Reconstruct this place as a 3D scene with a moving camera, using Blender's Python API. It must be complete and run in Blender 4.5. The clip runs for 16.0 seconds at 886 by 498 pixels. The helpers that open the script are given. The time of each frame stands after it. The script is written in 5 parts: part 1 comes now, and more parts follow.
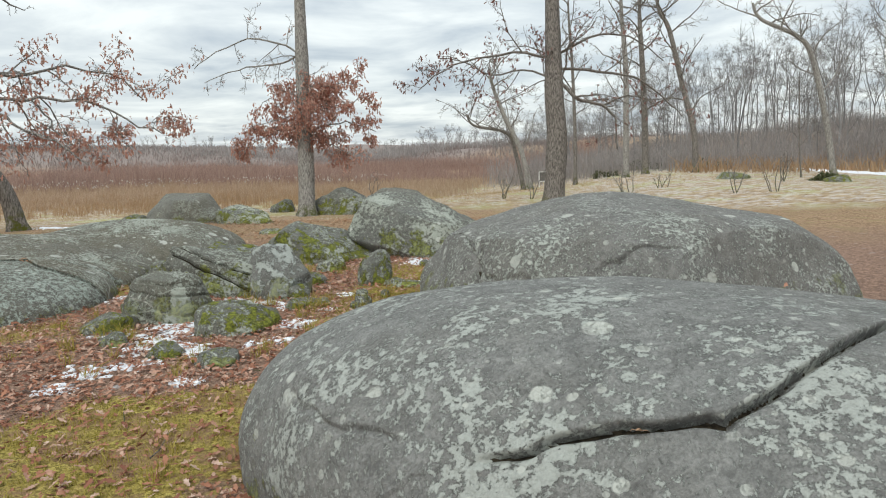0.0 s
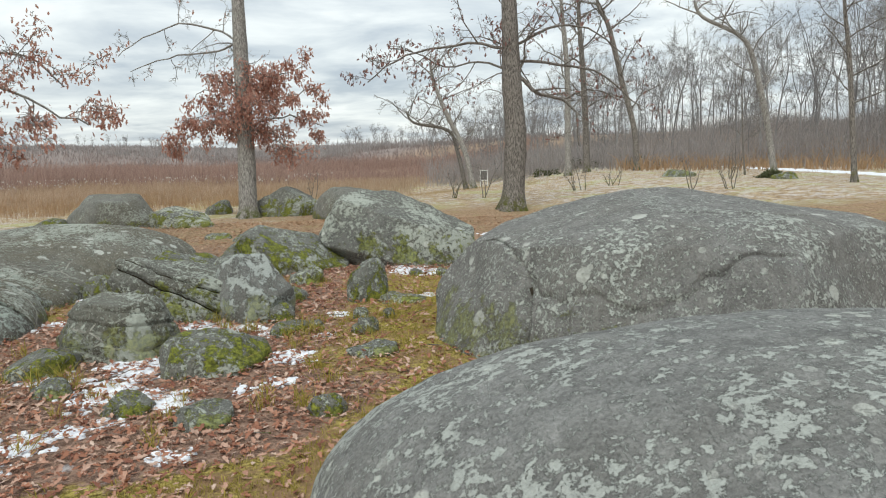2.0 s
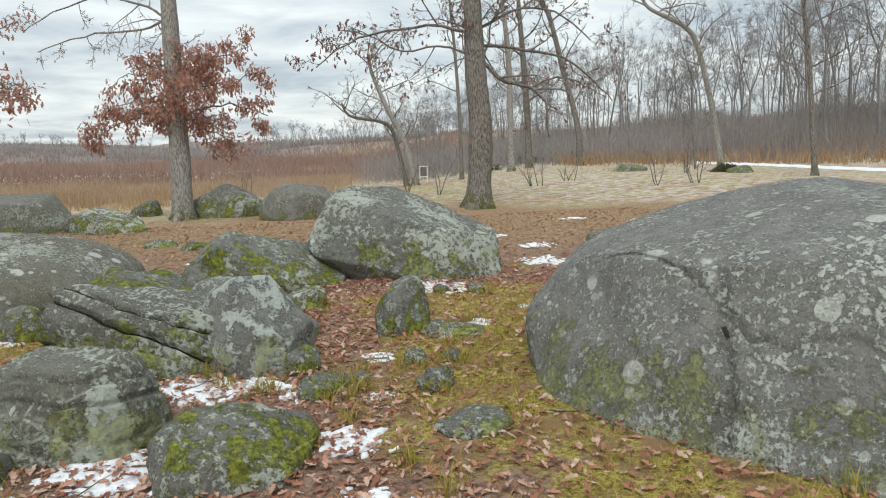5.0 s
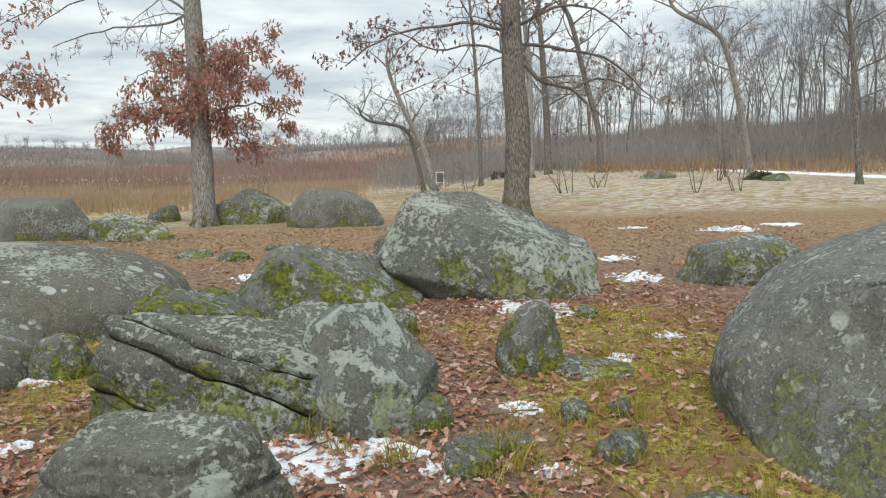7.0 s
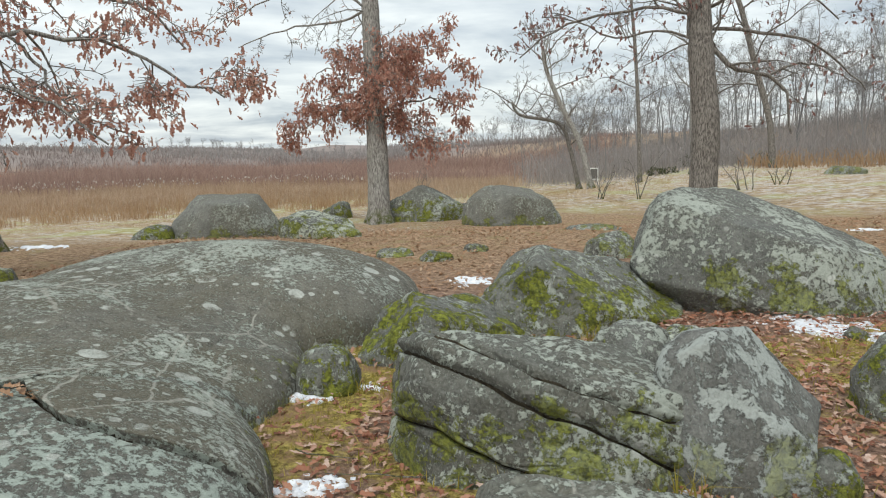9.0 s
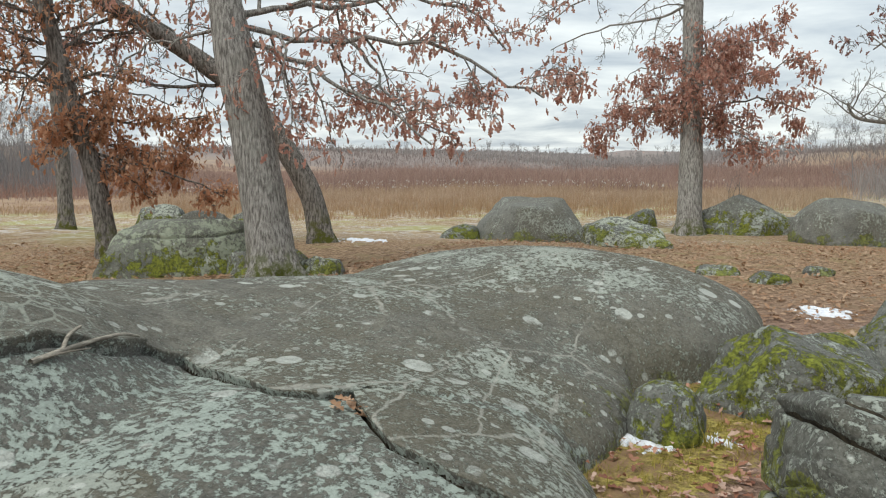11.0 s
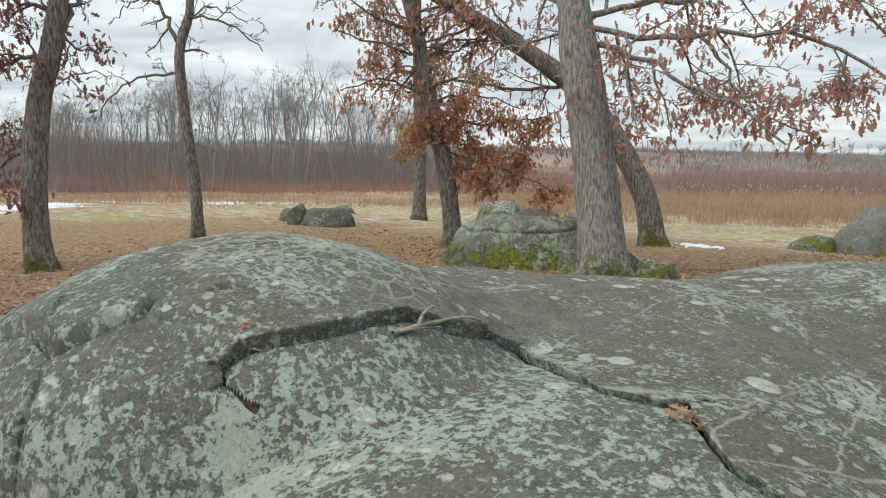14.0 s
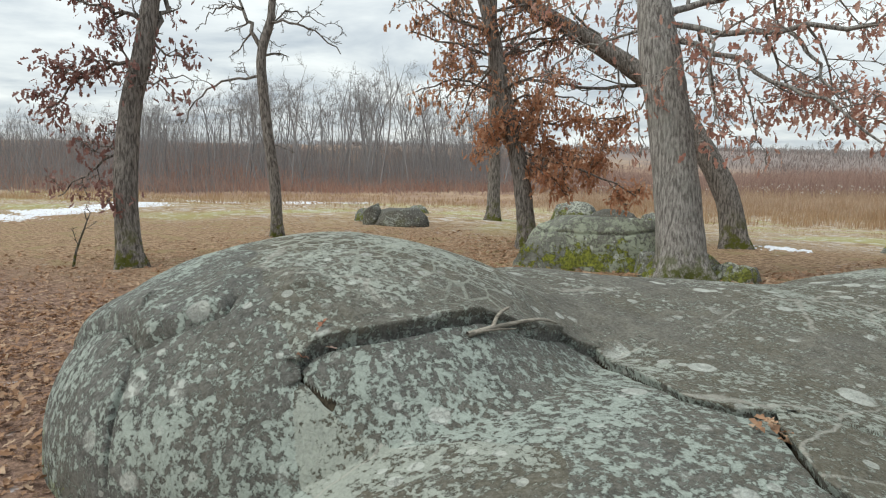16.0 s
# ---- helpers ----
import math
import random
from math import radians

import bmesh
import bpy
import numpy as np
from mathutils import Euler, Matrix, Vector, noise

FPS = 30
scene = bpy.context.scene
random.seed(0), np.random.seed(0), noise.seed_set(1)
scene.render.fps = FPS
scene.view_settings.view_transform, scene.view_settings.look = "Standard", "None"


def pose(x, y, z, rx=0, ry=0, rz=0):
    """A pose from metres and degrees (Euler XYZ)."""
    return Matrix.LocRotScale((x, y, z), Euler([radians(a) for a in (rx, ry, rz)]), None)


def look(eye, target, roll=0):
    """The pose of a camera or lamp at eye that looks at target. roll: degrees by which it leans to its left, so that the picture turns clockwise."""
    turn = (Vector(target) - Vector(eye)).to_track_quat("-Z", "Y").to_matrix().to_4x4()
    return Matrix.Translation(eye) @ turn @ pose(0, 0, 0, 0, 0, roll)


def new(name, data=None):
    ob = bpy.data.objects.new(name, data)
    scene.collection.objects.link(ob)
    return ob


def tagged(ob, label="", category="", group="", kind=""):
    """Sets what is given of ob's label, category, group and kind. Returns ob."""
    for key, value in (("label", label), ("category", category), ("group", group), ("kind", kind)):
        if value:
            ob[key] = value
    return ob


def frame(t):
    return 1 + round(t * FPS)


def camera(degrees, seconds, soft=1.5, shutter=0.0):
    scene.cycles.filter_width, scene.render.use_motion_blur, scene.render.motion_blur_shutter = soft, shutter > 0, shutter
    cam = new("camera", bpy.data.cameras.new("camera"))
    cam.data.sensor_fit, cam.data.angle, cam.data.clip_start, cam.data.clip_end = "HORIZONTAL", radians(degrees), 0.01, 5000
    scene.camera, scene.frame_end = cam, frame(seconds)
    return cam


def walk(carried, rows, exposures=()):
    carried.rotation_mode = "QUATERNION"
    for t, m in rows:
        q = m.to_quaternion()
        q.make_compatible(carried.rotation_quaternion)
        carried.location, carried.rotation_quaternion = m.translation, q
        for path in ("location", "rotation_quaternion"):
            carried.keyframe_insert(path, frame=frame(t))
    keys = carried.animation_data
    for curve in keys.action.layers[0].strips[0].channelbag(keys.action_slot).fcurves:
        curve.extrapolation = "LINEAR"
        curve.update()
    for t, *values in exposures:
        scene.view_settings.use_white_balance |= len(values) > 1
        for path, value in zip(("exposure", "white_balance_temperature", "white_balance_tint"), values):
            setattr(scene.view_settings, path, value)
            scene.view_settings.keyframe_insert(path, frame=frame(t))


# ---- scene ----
cam = camera(62.0, 16.0, soft=1.1)
# seconds, x, y, z, turns about x, y and z in degrees
ROWS = [
    (0.0, 0.001, 0.000, 1.650, 82.37, 1.16, 1.61),
    (0.5, -0.195, 0.409, 1.633, 82.15, 1.32, -0.34),
    (1.0, -0.422, 0.823, 1.616, 82.25, 1.22, -1.02),
    (1.5, -0.733, 1.196, 1.598, 82.31, 1.05, -2.45),
    (2.0, -0.957, 1.542, 1.553, 82.25, 1.17, -4.25),
    (2.5, -1.167, 1.964, 1.514, 82.08, 1.34, -5.49),
    (3.0, -1.381, 2.314, 1.502, 82.04, 1.48, -6.54),
    (3.5, -1.586, 2.636, 1.508, 81.90, 1.56, -8.37),
    (4.0, -1.736, 2.972, 1.496, 81.73, 1.87, -9.84),
    (6.5, -2.462, 4.857, 1.369, 82.32, 0.89, -11.01),
    (7.0, -2.699, 5.094, 1.370, 82.43, 0.88, -10.47),
    (7.5, -3.011, 5.279, 1.368, 82.38, 1.20, -7.23),
    (8.0, -3.241, 5.449, 1.365, 82.30, 1.46, -4.35),
    (10.5, -4.126, 6.563, 1.325, 83.03, 0.70, 13.48),
    (11.0, -4.120, 6.566, 1.326, 83.13, 0.44, 22.12),
    (11.5, -4.136, 6.564, 1.322, 83.25, 0.06, 29.10),
    (12.0, -4.155, 6.567, 1.315, 83.25, -0.02, 34.18),
    (12.5, -4.169, 6.568, 1.311, 83.26, -0.14, 38.26),
    (13.0, -4.177, 6.565, 1.308, 83.29, -0.16, 41.77),
    (13.5, -4.182, 6.563, 1.307, 83.23, -0.21, 44.89),
    (14.0, -4.192, 6.564, 1.306, 83.26, -0.35, 47.32),
    (14.5, -4.194, 6.560, 1.307, 83.25, -0.34, 49.27),
    (15.0, -4.200, 6.560, 1.306, 83.23, -0.36, 50.83),
    (15.5, -4.205, 6.561, 1.307, 83.24, -0.27, 52.03),
    (16.0, -4.209, 6.565, 1.307, 83.25, -0.22, 53.01),
]
walk(cam, [(t, pose(x, y, z, rx, ry, rz)) for t, x, y, z, rx, ry, rz in ROWS], exposures=[(0.0, 0.33, 6500, 4.0), (16.0, 0.33, 6500, 4.0)])

# ---- world and sun ----
world = bpy.data.worlds.new("overcast_sky")
scene.world = world
world.use_nodes = True
wn, wl = world.node_tree.nodes, world.node_tree.links
wn.clear()


def wnode(kind, **settings):
    n = wn.new(kind)
    for key, value in settings.items():
        n.inputs[key].default_value = value
    return n


w_out, w_bg = wn.new("ShaderNodeOutputWorld"), wn.new("ShaderNodeBackground")
w_sky = wn.new("ShaderNodeTexSky")
w_sky.sky_type, w_sky.sun_disc = "NISHITA", False
w_sky.sun_elevation, w_sky.sun_rotation = radians(32), radians(200)
w_dim = wn.new("ShaderNodeVectorMath")
w_dim.operation = "SCALE"
w_dim.inputs["Scale"].default_value = 0.10
w_co, w_sep = wn.new("ShaderNodeTexCoord"), wn.new("ShaderNodeSeparateXYZ")
w_up = wn.new("ShaderNodeMath")
w_up.operation, w_up.inputs[1].default_value = "MAXIMUM", 0.0
w_add = wn.new("ShaderNodeMath")
w_add.operation, w_add.inputs[1].default_value = "ADD", 0.10
w_dx, w_dy = wn.new("ShaderNodeMath"), wn.new("ShaderNodeMath")
w_dx.operation = w_dy.operation = "DIVIDE"
w_com = wn.new("ShaderNodeCombineXYZ")
w_noise = wnode("ShaderNodeTexNoise", Scale=1.05, Detail=6.0, Roughness=0.56, Distortion=0.35)
w_ramp = wn.new("ShaderNodeValToRGB")
w_ramp.color_ramp.elements[0].position, w_ramp.color_ramp.elements[0].color = 0.34, (0.50, 0.55, 0.63, 1)
w_ramp.color_ramp.elements[1].position, w_ramp.color_ramp.elements[1].color = 0.64, (0.94, 0.96, 0.98, 1)
w_mix = wn.new("ShaderNodeMix")
w_mix.data_type = "RGBA"
w_mix.inputs[0].default_value = 0.90
wl.new(w_co.outputs["Generated"], w_sep.inputs[0])
wl.new(w_sep.outputs[2], w_up.inputs[0])
wl.new(w_up.outputs[0], w_add.inputs[0])
for axis, node in ((0, w_dx), (1, w_dy)):
    wl.new(w_sep.outputs[axis], node.inputs[0])
    wl.new(w_add.outputs[0], node.inputs[1])
    wl.new(node.outputs[0], w_com.inputs[axis])
wl.new(w_com.outputs[0], w_noise.inputs["Vector"])
wl.new(w_noise.outputs["Fac"], w_ramp.inputs[0])
wl.new(w_sky.outputs[0], w_dim.inputs[0])
wl.new(w_dim.outputs[0], w_mix.inputs[6])
wl.new(w_ramp.outputs[0], w_mix.inputs[7])
wl.new(w_mix.outputs[2], w_bg.inputs[0])
# an overcast sky is brighter overhead than near the horizon
w_grad = wn.new("ShaderNodeMath")
w_grad.operation = "MULTIPLY_ADD"
w_grad.inputs[1].default_value, w_grad.inputs[2].default_value = 0.42, 0.83
wl.new(w_up.outputs[0], w_grad.inputs[0])
wl.new(w_grad.outputs[0], w_bg.inputs[1])
wl.new(w_bg.outputs[0], w_out.inputs[0])

sun = new("sun", bpy.data.lights.new("sun", "SUN"))
sun.data.energy, sun.data.angle, sun.data.color = 1.5, radians(25), (1.0, 0.96, 0.9)
sun.matrix_world = look((0, 0, 30), (10.2, 28.0, -18.0 + 30 - 18))


# ---- materials ----
class Mat:
    """A node material under construction: each call adds a node and returns its main output."""

    def __init__(self, name, rough=0.85, metal=0.0, spec=0.3):
        self.m = bpy.data.materials.new(name)
        self.m.use_nodes = True
        self.n, self.l = self.m.node_tree.nodes, self.m.node_tree.links
        self.b = self.n["Principled BSDF"]
        self.b.inputs["Roughness"].default_value = rough
        self.b.inputs["Metallic"].default_value = metal
        self.b.inputs["Specular IOR Level"].default_value = spec
        self.co = self.n.new("ShaderNodeTexCoord").outputs["Object"]

    def put(self, socket, value):
        if isinstance(value, (int, float)):
            socket.default_value = value
        elif isinstance(value, tuple):
            socket.default_value = (*value, 1) if len(value) == 3 and len(socket.default_value) == 4 else value
        else:
            self.l.new(value, socket)

    def noise(self, scale, detail=4.0, rough=0.55, distort=0.0, co=None, out="Fac"):
        t = self.n.new("ShaderNodeTexNoise")
        for key, value in (("Scale", scale), ("Detail", detail), ("Roughness", rough), ("Distortion", distort)):
            t.inputs[key].default_value = value
        self.l.new(co or self.co, t.inputs["Vector"])
        return t.outputs[out]

    def cells(self, scale, feature="F1", random=1.0, co=None, out="Distance"):
        t = self.n.new("ShaderNodeTexVoronoi")
        t.feature = feature
        t.inputs["Scale"].default_value = scale
        t.inputs["Randomness"].default_value = random
        self.l.new(co or self.co, t.inputs["Vector"])
        return t.outputs[out]

    def ramp(self, value, lo, hi, smooth=True):
        t = self.n.new("ShaderNodeMapRange")
        t.interpolation_type = "SMOOTHSTEP" if smooth else "LINEAR"
        t.inputs["From Min"].default_value, t.inputs["From Max"].default_value = lo, hi
        self.put(t.inputs["Value"], value)
        return t.outputs[0]

    def math(self, op, a, b=0.0):
        t = self.n.new("ShaderNodeMath")
        t.operation = op
        self.put(t.inputs[0], a)
        self.put(t.inputs[1], b)
        return t.outputs[0]

    def mix(self, f, a, b, kind="MIX"):
        t = self.n.new("ShaderNodeMix")
        t.data_type, t.blend_type = "RGBA", kind
        self.put(t.inputs[0], f)
        self.put(t.inputs[6], a)
        self.put(t.inputs[7], b)
        return t.outputs[2]

    def axis(self, k, co=None):
        t = self.n.new("ShaderNodeSeparateXYZ")
        self.l.new(co or self.co, t.inputs[0])
        return t.outputs[k]

    def away(self, x, y):
        """Level distance from one spot of the thing."""
        dx, dy = self.math("SUBTRACT", self.axis(0), x), self.math("SUBTRACT", self.axis(1), y)
        return self.math("SQRT", self.math("ADD", self.math("MULTIPLY", dx, dx), self.math("MULTIPLY", dy, dy)))

    def squash(self, x, y, z, turn=0.0):
        t = self.n.new("ShaderNodeMapping")
        t.inputs["Scale"].default_value, t.inputs["Rotation"].default_value = (x, y, z), (0, 0, turn)
        self.l.new(self.co, t.inputs["Vector"])
        return t.outputs[0]

    def random(self, island=False):
        if island:
            return self.n.new("ShaderNodeNewGeometry").outputs["Random Per Island"]
        return self.n.new("ShaderNodeObjectInfo").outputs["Random"]

    def world_up(self):
        t = self.n.new("ShaderNodeNewGeometry")
        return self.axis(2, t.outputs["Normal"])

    def attribute(self, name):
        t = self.n.new("ShaderNodeAttribute")
        t.attribute_name = name
        return t.outputs["Fac"]

    def done(self, colour, bump=None, strength=0.4, depth=0.02, rough=None):
        self.put(self.b.inputs["Base Color"], colour)
        if rough is not None:
            self.put(self.b.inputs["Roughness"], rough)
        if bump is not None:
            t = self.n.new("ShaderNodeBump")
            t.inputs["Strength"].default_value, t.inputs["Distance"].default_value = strength, depth
            self.put(t.inputs["Height"], bump)
            self.l.new(t.outputs[0], self.b.inputs["Normal"])
        return self.m


def granite(name, tone=(0.17, 0.172, 0.158), lichen=0.5, moss=0.5, spots=0.5, moss_top=0.35, pale=(0.43, 0.46, 0.40), veins=0.0, brown=0.4, net=0.0, grain=20.0, drift=0.65, crusts=(), net_at=None):
    """Weathered granite: grey base, crisp crusts of pale lichen, round lichen spots, veins, moss near the ground."""
    k = Mat(name, rough=0.9, spec=0.25)
    big, mid, fine = k.noise(1.1, 5, 0.6), k.noise(7.0, 6, 0.65), k.noise(60.0, 6, 0.72)
    c = k.mix(k.ramp(mid, 0.32, 0.68), tuple(v * 0.66 for v in tone), tuple(v * 1.2 for v in tone))
    c = k.mix(k.math("MULTIPLY", k.ramp(big, 0.40, 0.62), brown), c, (0.125, 0.108, 0.066))
    c = k.mix(k.ramp(fine, 0.34, 0.70), k.mix(0.42, c, (0.05, 0.05, 0.047)), k.mix(0.26, c, (0.36, 0.36, 0.34)))
    smear = k.noise(13.0, 8, 0.72, 0.6)
    c = k.mix(k.math("MULTIPLY", k.ramp(smear, 0.53, 0.62), 0.55), c, tuple(v * 0.42 for v in tone))
    where = k.noise(1.5, 5, 0.62, 0.3)
    crust = k.noise(grain, 10, 0.76, 0.25)
    flecks = k.noise(1.0, 6, 0.7, 0.3, co=k.squash(60, 20, 34, 0.5))
    edge = k.math("ADD", crust, k.math("MULTIPLY", k.math("SUBTRACT", where, 0.5), drift))
    edge = k.math("ADD", edge, k.math("MULTIPLY", k.math("SUBTRACT", fine, 0.5), 0.18))
    for x, y, r, gain in crusts:
        edge = k.math("ADD", edge, k.math("MULTIPLY", k.ramp(k.away(x, y), r, r * 0.3), gain))
    on = k.ramp(edge, 0.605 - 0.16 * lichen, 0.635 - 0.16 * lichen)
    on = k.math("MAXIMUM", on, k.math("MULTIPLY", k.ramp(flecks, 0.58, 0.625), 0.85))
    tint = k.mix(k.noise(3.0, 3), pale, tuple(v * 0.82 for v in pale))
    tint = k.mix(k.ramp(k.noise(55.0, 5, 0.7), 0.35, 0.6), k.mix(0.35, tint, (0.19, 0.20, 0.18)), tint)
    c = k.mix(k.math("MULTIPLY", on, 0.9), c, tint)
    wob = k.mix(0.03, k.co, k.noise(9.0, 4, 0.6, out="Color"))
    for scale, amount in ((4.2, 1.0), (11.0, 0.8)):
        dist, size = k.cells(scale, co=wob), k.cells(scale, co=wob, out="Color")
        disc = k.ramp(k.math("SUBTRACT", k.math("MULTIPLY", k.axis(0, size), 0.40 * spots + 0.04), k.math("ADD", dist, k.math("MULTIPLY", k.math("SUBTRACT", crust, 0.5), 0.12))), 0.0, 0.04)
        disc = k.math("MULTIPLY", disc, k.ramp(k.math("ADD", k.noise(1.9, 3), k.math("MULTIPLY", crust, 0.35)), 0.60, 0.72))
        c = k.mix(k.math("MULTIPLY", disc, 0.85 * amount), c, k.mix(k.noise(60, 4), (0.42, 0.44, 0.40), (0.58, 0.59, 0.54)))
    if veins:
        lines = k.ramp(k.cells(1.25, "DISTANCE_TO_EDGE", co=k.mix(0.12, k.squash(1, 0.45, 1, 0.6), k.noise(2.5, 4, out="Color"))), 0.011, 0.003)
        lines = k.math("MULTIPLY", lines, k.ramp(k.math("ADD", k.noise(1.4, 4), k.math("MULTIPLY", k.math("SUBTRACT", crust, 0.5), 0.7)), 0.42, 0.54))
        c = k.mix(k.math("MULTIPLY", lines, veins), c, (0.40, 0.39, 0.34))
    if net:
        mesh = k.ramp(k.cells(8.0, "DISTANCE_TO_EDGE", co=k.mix(0.05, k.co, k.noise(4, 4, out="Color"))), 0.075, 0.025)
        spot = k.ramp(k.noise(0.9, 3), 0.47, 0.58) if net_at is None else k.ramp(k.math("ADD", k.away(*net_at[:2]), k.math("MULTIPLY", k.math("SUBTRACT", k.noise(3.0, 4), 0.5), 0.8)), net_at[2], net_at[2] * 0.6)
        c = k.mix(k.math("MULTIPLY", k.math("MULTIPLY", mesh, spot), net), c, (0.37, 0.39, 0.33))
    low = k.ramp(k.math("ADD", k.axis(2), k.math("MULTIPLY", k.noise(3.5, 5, 0.65), -0.9)), moss_top - 0.30, moss_top - 0.62)
    green = k.math("MULTIPLY", k.ramp(k.math("MULTIPLY", low, k.ramp(k.math("ADD", k.noise(4.0, 8, 0.8, 0.3), k.math("MULTIPLY", k.math("SUBTRACT", fine, 0.5), 0.25)), 0.46, 0.58)), 0.3, 0.55), moss)
    c = k.mix(green, c, k.mix(k.ramp(k.noise(28, 5, 0.75), 0.35, 0.65), (0.065, 0.075, 0.014), (0.265, 0.285, 0.035)))
    h = k.math("ADD", k.math("MULTIPLY", fine, 0.45), k.math("ADD", k.math("MULTIPLY", on, 0.35), k.math("MULTIPLY", mid, 0.9)))
    h = k.math("ADD", h, k.math("MULTIPLY", green, 0.9))
    return k.done(c, h, 0.9, 0.026)


rock_grey = granite("grey_granite", tone=(0.17, 0.172, 0.155), lichen=0.72, moss=0.75, moss_top=0.40)
rock_plain = granite("bare_grey_granite", tone=(0.245, 0.247, 0.238), lichen=0.47, moss=0.6, spots=0.75, moss_top=0.12, brown=0.12, pale=(0.46, 0.485, 0.45), grain=20.0, drift=0.7)
rock_dark = granite("smooth_dark_granite", tone=(0.10, 0.094, 0.08), lichen=0.24, moss=0.15, spots=0.6, moss_top=0.05, brown=0.6, grain=30.0)
rock_shelf = granite("veined_shelf_granite", tone=(0.165, 0.153, 0.120), lichen=0.36, moss=0.6, spots=0.85, moss_top=0.10, veins=0.75, brown=0.9, net=0.7, grain=26.0, pale=(0.41, 0.44, 0.38),
                     crusts=((0.4, 2.6, 1.6, 0.06), (-1.2, -2.7, 2.3, 0.07)), net_at=(-1.0, -1.3, 0.85))
rock_crusted = granite("crusted_granite", tone=(0.155, 0.152, 0.135), lichen=0.67, moss=0.35, spots=0.6, moss_top=0.1, brown=0.5, pale=(0.41, 0.465, 0.41), grain=22.0, drift=0.35)
rock_smooth = granite("smooth_grey_granite", tone=(0.20, 0.197, 0.172), lichen=0.2, moss=0.7, spots=0.4, moss_top=0.22, brown=0.6, grain=24.0)
rock_mossy = granite("mossy_granite", tone=(0.18, 0.182, 0.158), lichen=0.58, moss=0.95, moss_top=0.50)
rock_pale = granite("lichened_granite", tone=(0.18, 0.182, 0.168), lichen=0.85, moss=0.9, moss_top=0.40, pale=(0.52, 0.55, 0.45))
rock_dome = granite("domed_granite", tone=(0.215, 0.21, 0.20), lichen=0.36, moss=0.5, spots=0.7, moss_top=0.36, brown=0.2, pale=(0.50, 0.53, 0.48), grain=26.0, drift=0.42, crusts=((-2.0, -1.2, 0.9, 0.07), (-0.9, -2.0, 0.8, 0.04)))
rock_layered = granite("layered_granite", tone=(0.135, 0.135, 0.112), lichen=0.66, moss=0.8, moss_top=0.34, brown=0.4, grain=22.0)
rock_veined = granite("veined_granite", tone=(0.15, 0.15, 0.12), lichen=0.58, moss=0.5, moss_top=0.22, brown=0.5, grain=22.0, veins=1.0, net=0.6, crusts=((0.32, -0.38, 0.17, 0.5),))
rock_split = granite("green_grey_granite", tone=(0.215, 0.22, 0.18), lichen=0.72, moss=0.95, moss_top=0.36, brown=0.3, pale=(0.37, 0.405, 0.30), grain=18.0)
# near-black fill for cracks: their shade put into the colour, with some soil
k = Mat("crack_shade_and_soil", rough=0.95, spec=0.1)
soil_shade = k.done(k.mix(k.ramp(k.noise(40, 5, 0.7), 0.4, 0.65), (0.025, 0.021, 0.016), (0.07, 0.058, 0.04)))
rock_blotched = granite("blotched_granite", tone=(0.19, 0.19, 0.175), lichen=0.80, moss=0.5, moss_top=0.2, pale=(0.44, 0.47, 0.44), grain=4.5, drift=0.3)

k = Mat("oak_bark", rough=0.95, spec=0.15)
ridge = k.noise(1.0, 6, 0.7, 0.25, co=k.squash(40, 40, 7.0))
c = k.mix(k.ramp(ridge, 0.35, 0.65), (0.115, 0.104, 0.095), (0.40, 0.38, 0.35))
c = k.mix(k.ramp(k.noise(3.0, 4), 0.5, 0.7), c, k.mix(0.5, c, (0.25, 0.25, 0.22)))
c = k.mix(k.math("MULTIPLY", k.ramp(k.axis(2), 0.55, 0.05), k.ramp(k.noise(6, 5, 0.7), 0.42, 0.6)), c, (0.075, 0.085, 0.015))
bark = k.done(c, ridge, 0.9, 0.035)
k = Mat("weathered_stick", rough=0.9, spec=0.2)
stick_pale = k.done(k.mix(k.ramp(k.noise(1.0, 5, 0.7, co=k.squash(60, 14, 60)), 0.35, 0.65), (0.16, 0.14, 0.115), (0.37, 0.335, 0.28)))
k = Mat("dark_bark", rough=0.95, spec=0.15)
ridge = k.noise(1.0, 6, 0.7, 0.25, co=k.squash(34, 34, 7))
c = k.mix(k.ramp(ridge, 0.35, 0.65), (0.065, 0.057, 0.05), (0.27, 0.245, 0.22))
c = k.mix(k.math("MULTIPLY", k.ramp(k.axis(2), 0.75, 0.1), k.ramp(k.noise(6, 5, 0.7), 0.45, 0.6)), c, (0.085, 0.09, 0.018))
bark_dark = k.done(c, ridge, 0.9, 0.03)
k = Mat("forest_bark", rough=0.95, spec=0.1)
bark_far = k.done(k.mix(k.random(True), (0.17, 0.165, 0.163), (0.30, 0.29, 0.285)))
# distance haze put into the bark colour: a little paler than forest_bark
k = Mat("hazed_far_woods_bark", rough=0.95, spec=0.1)
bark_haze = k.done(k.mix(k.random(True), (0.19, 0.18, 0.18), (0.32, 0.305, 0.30)))


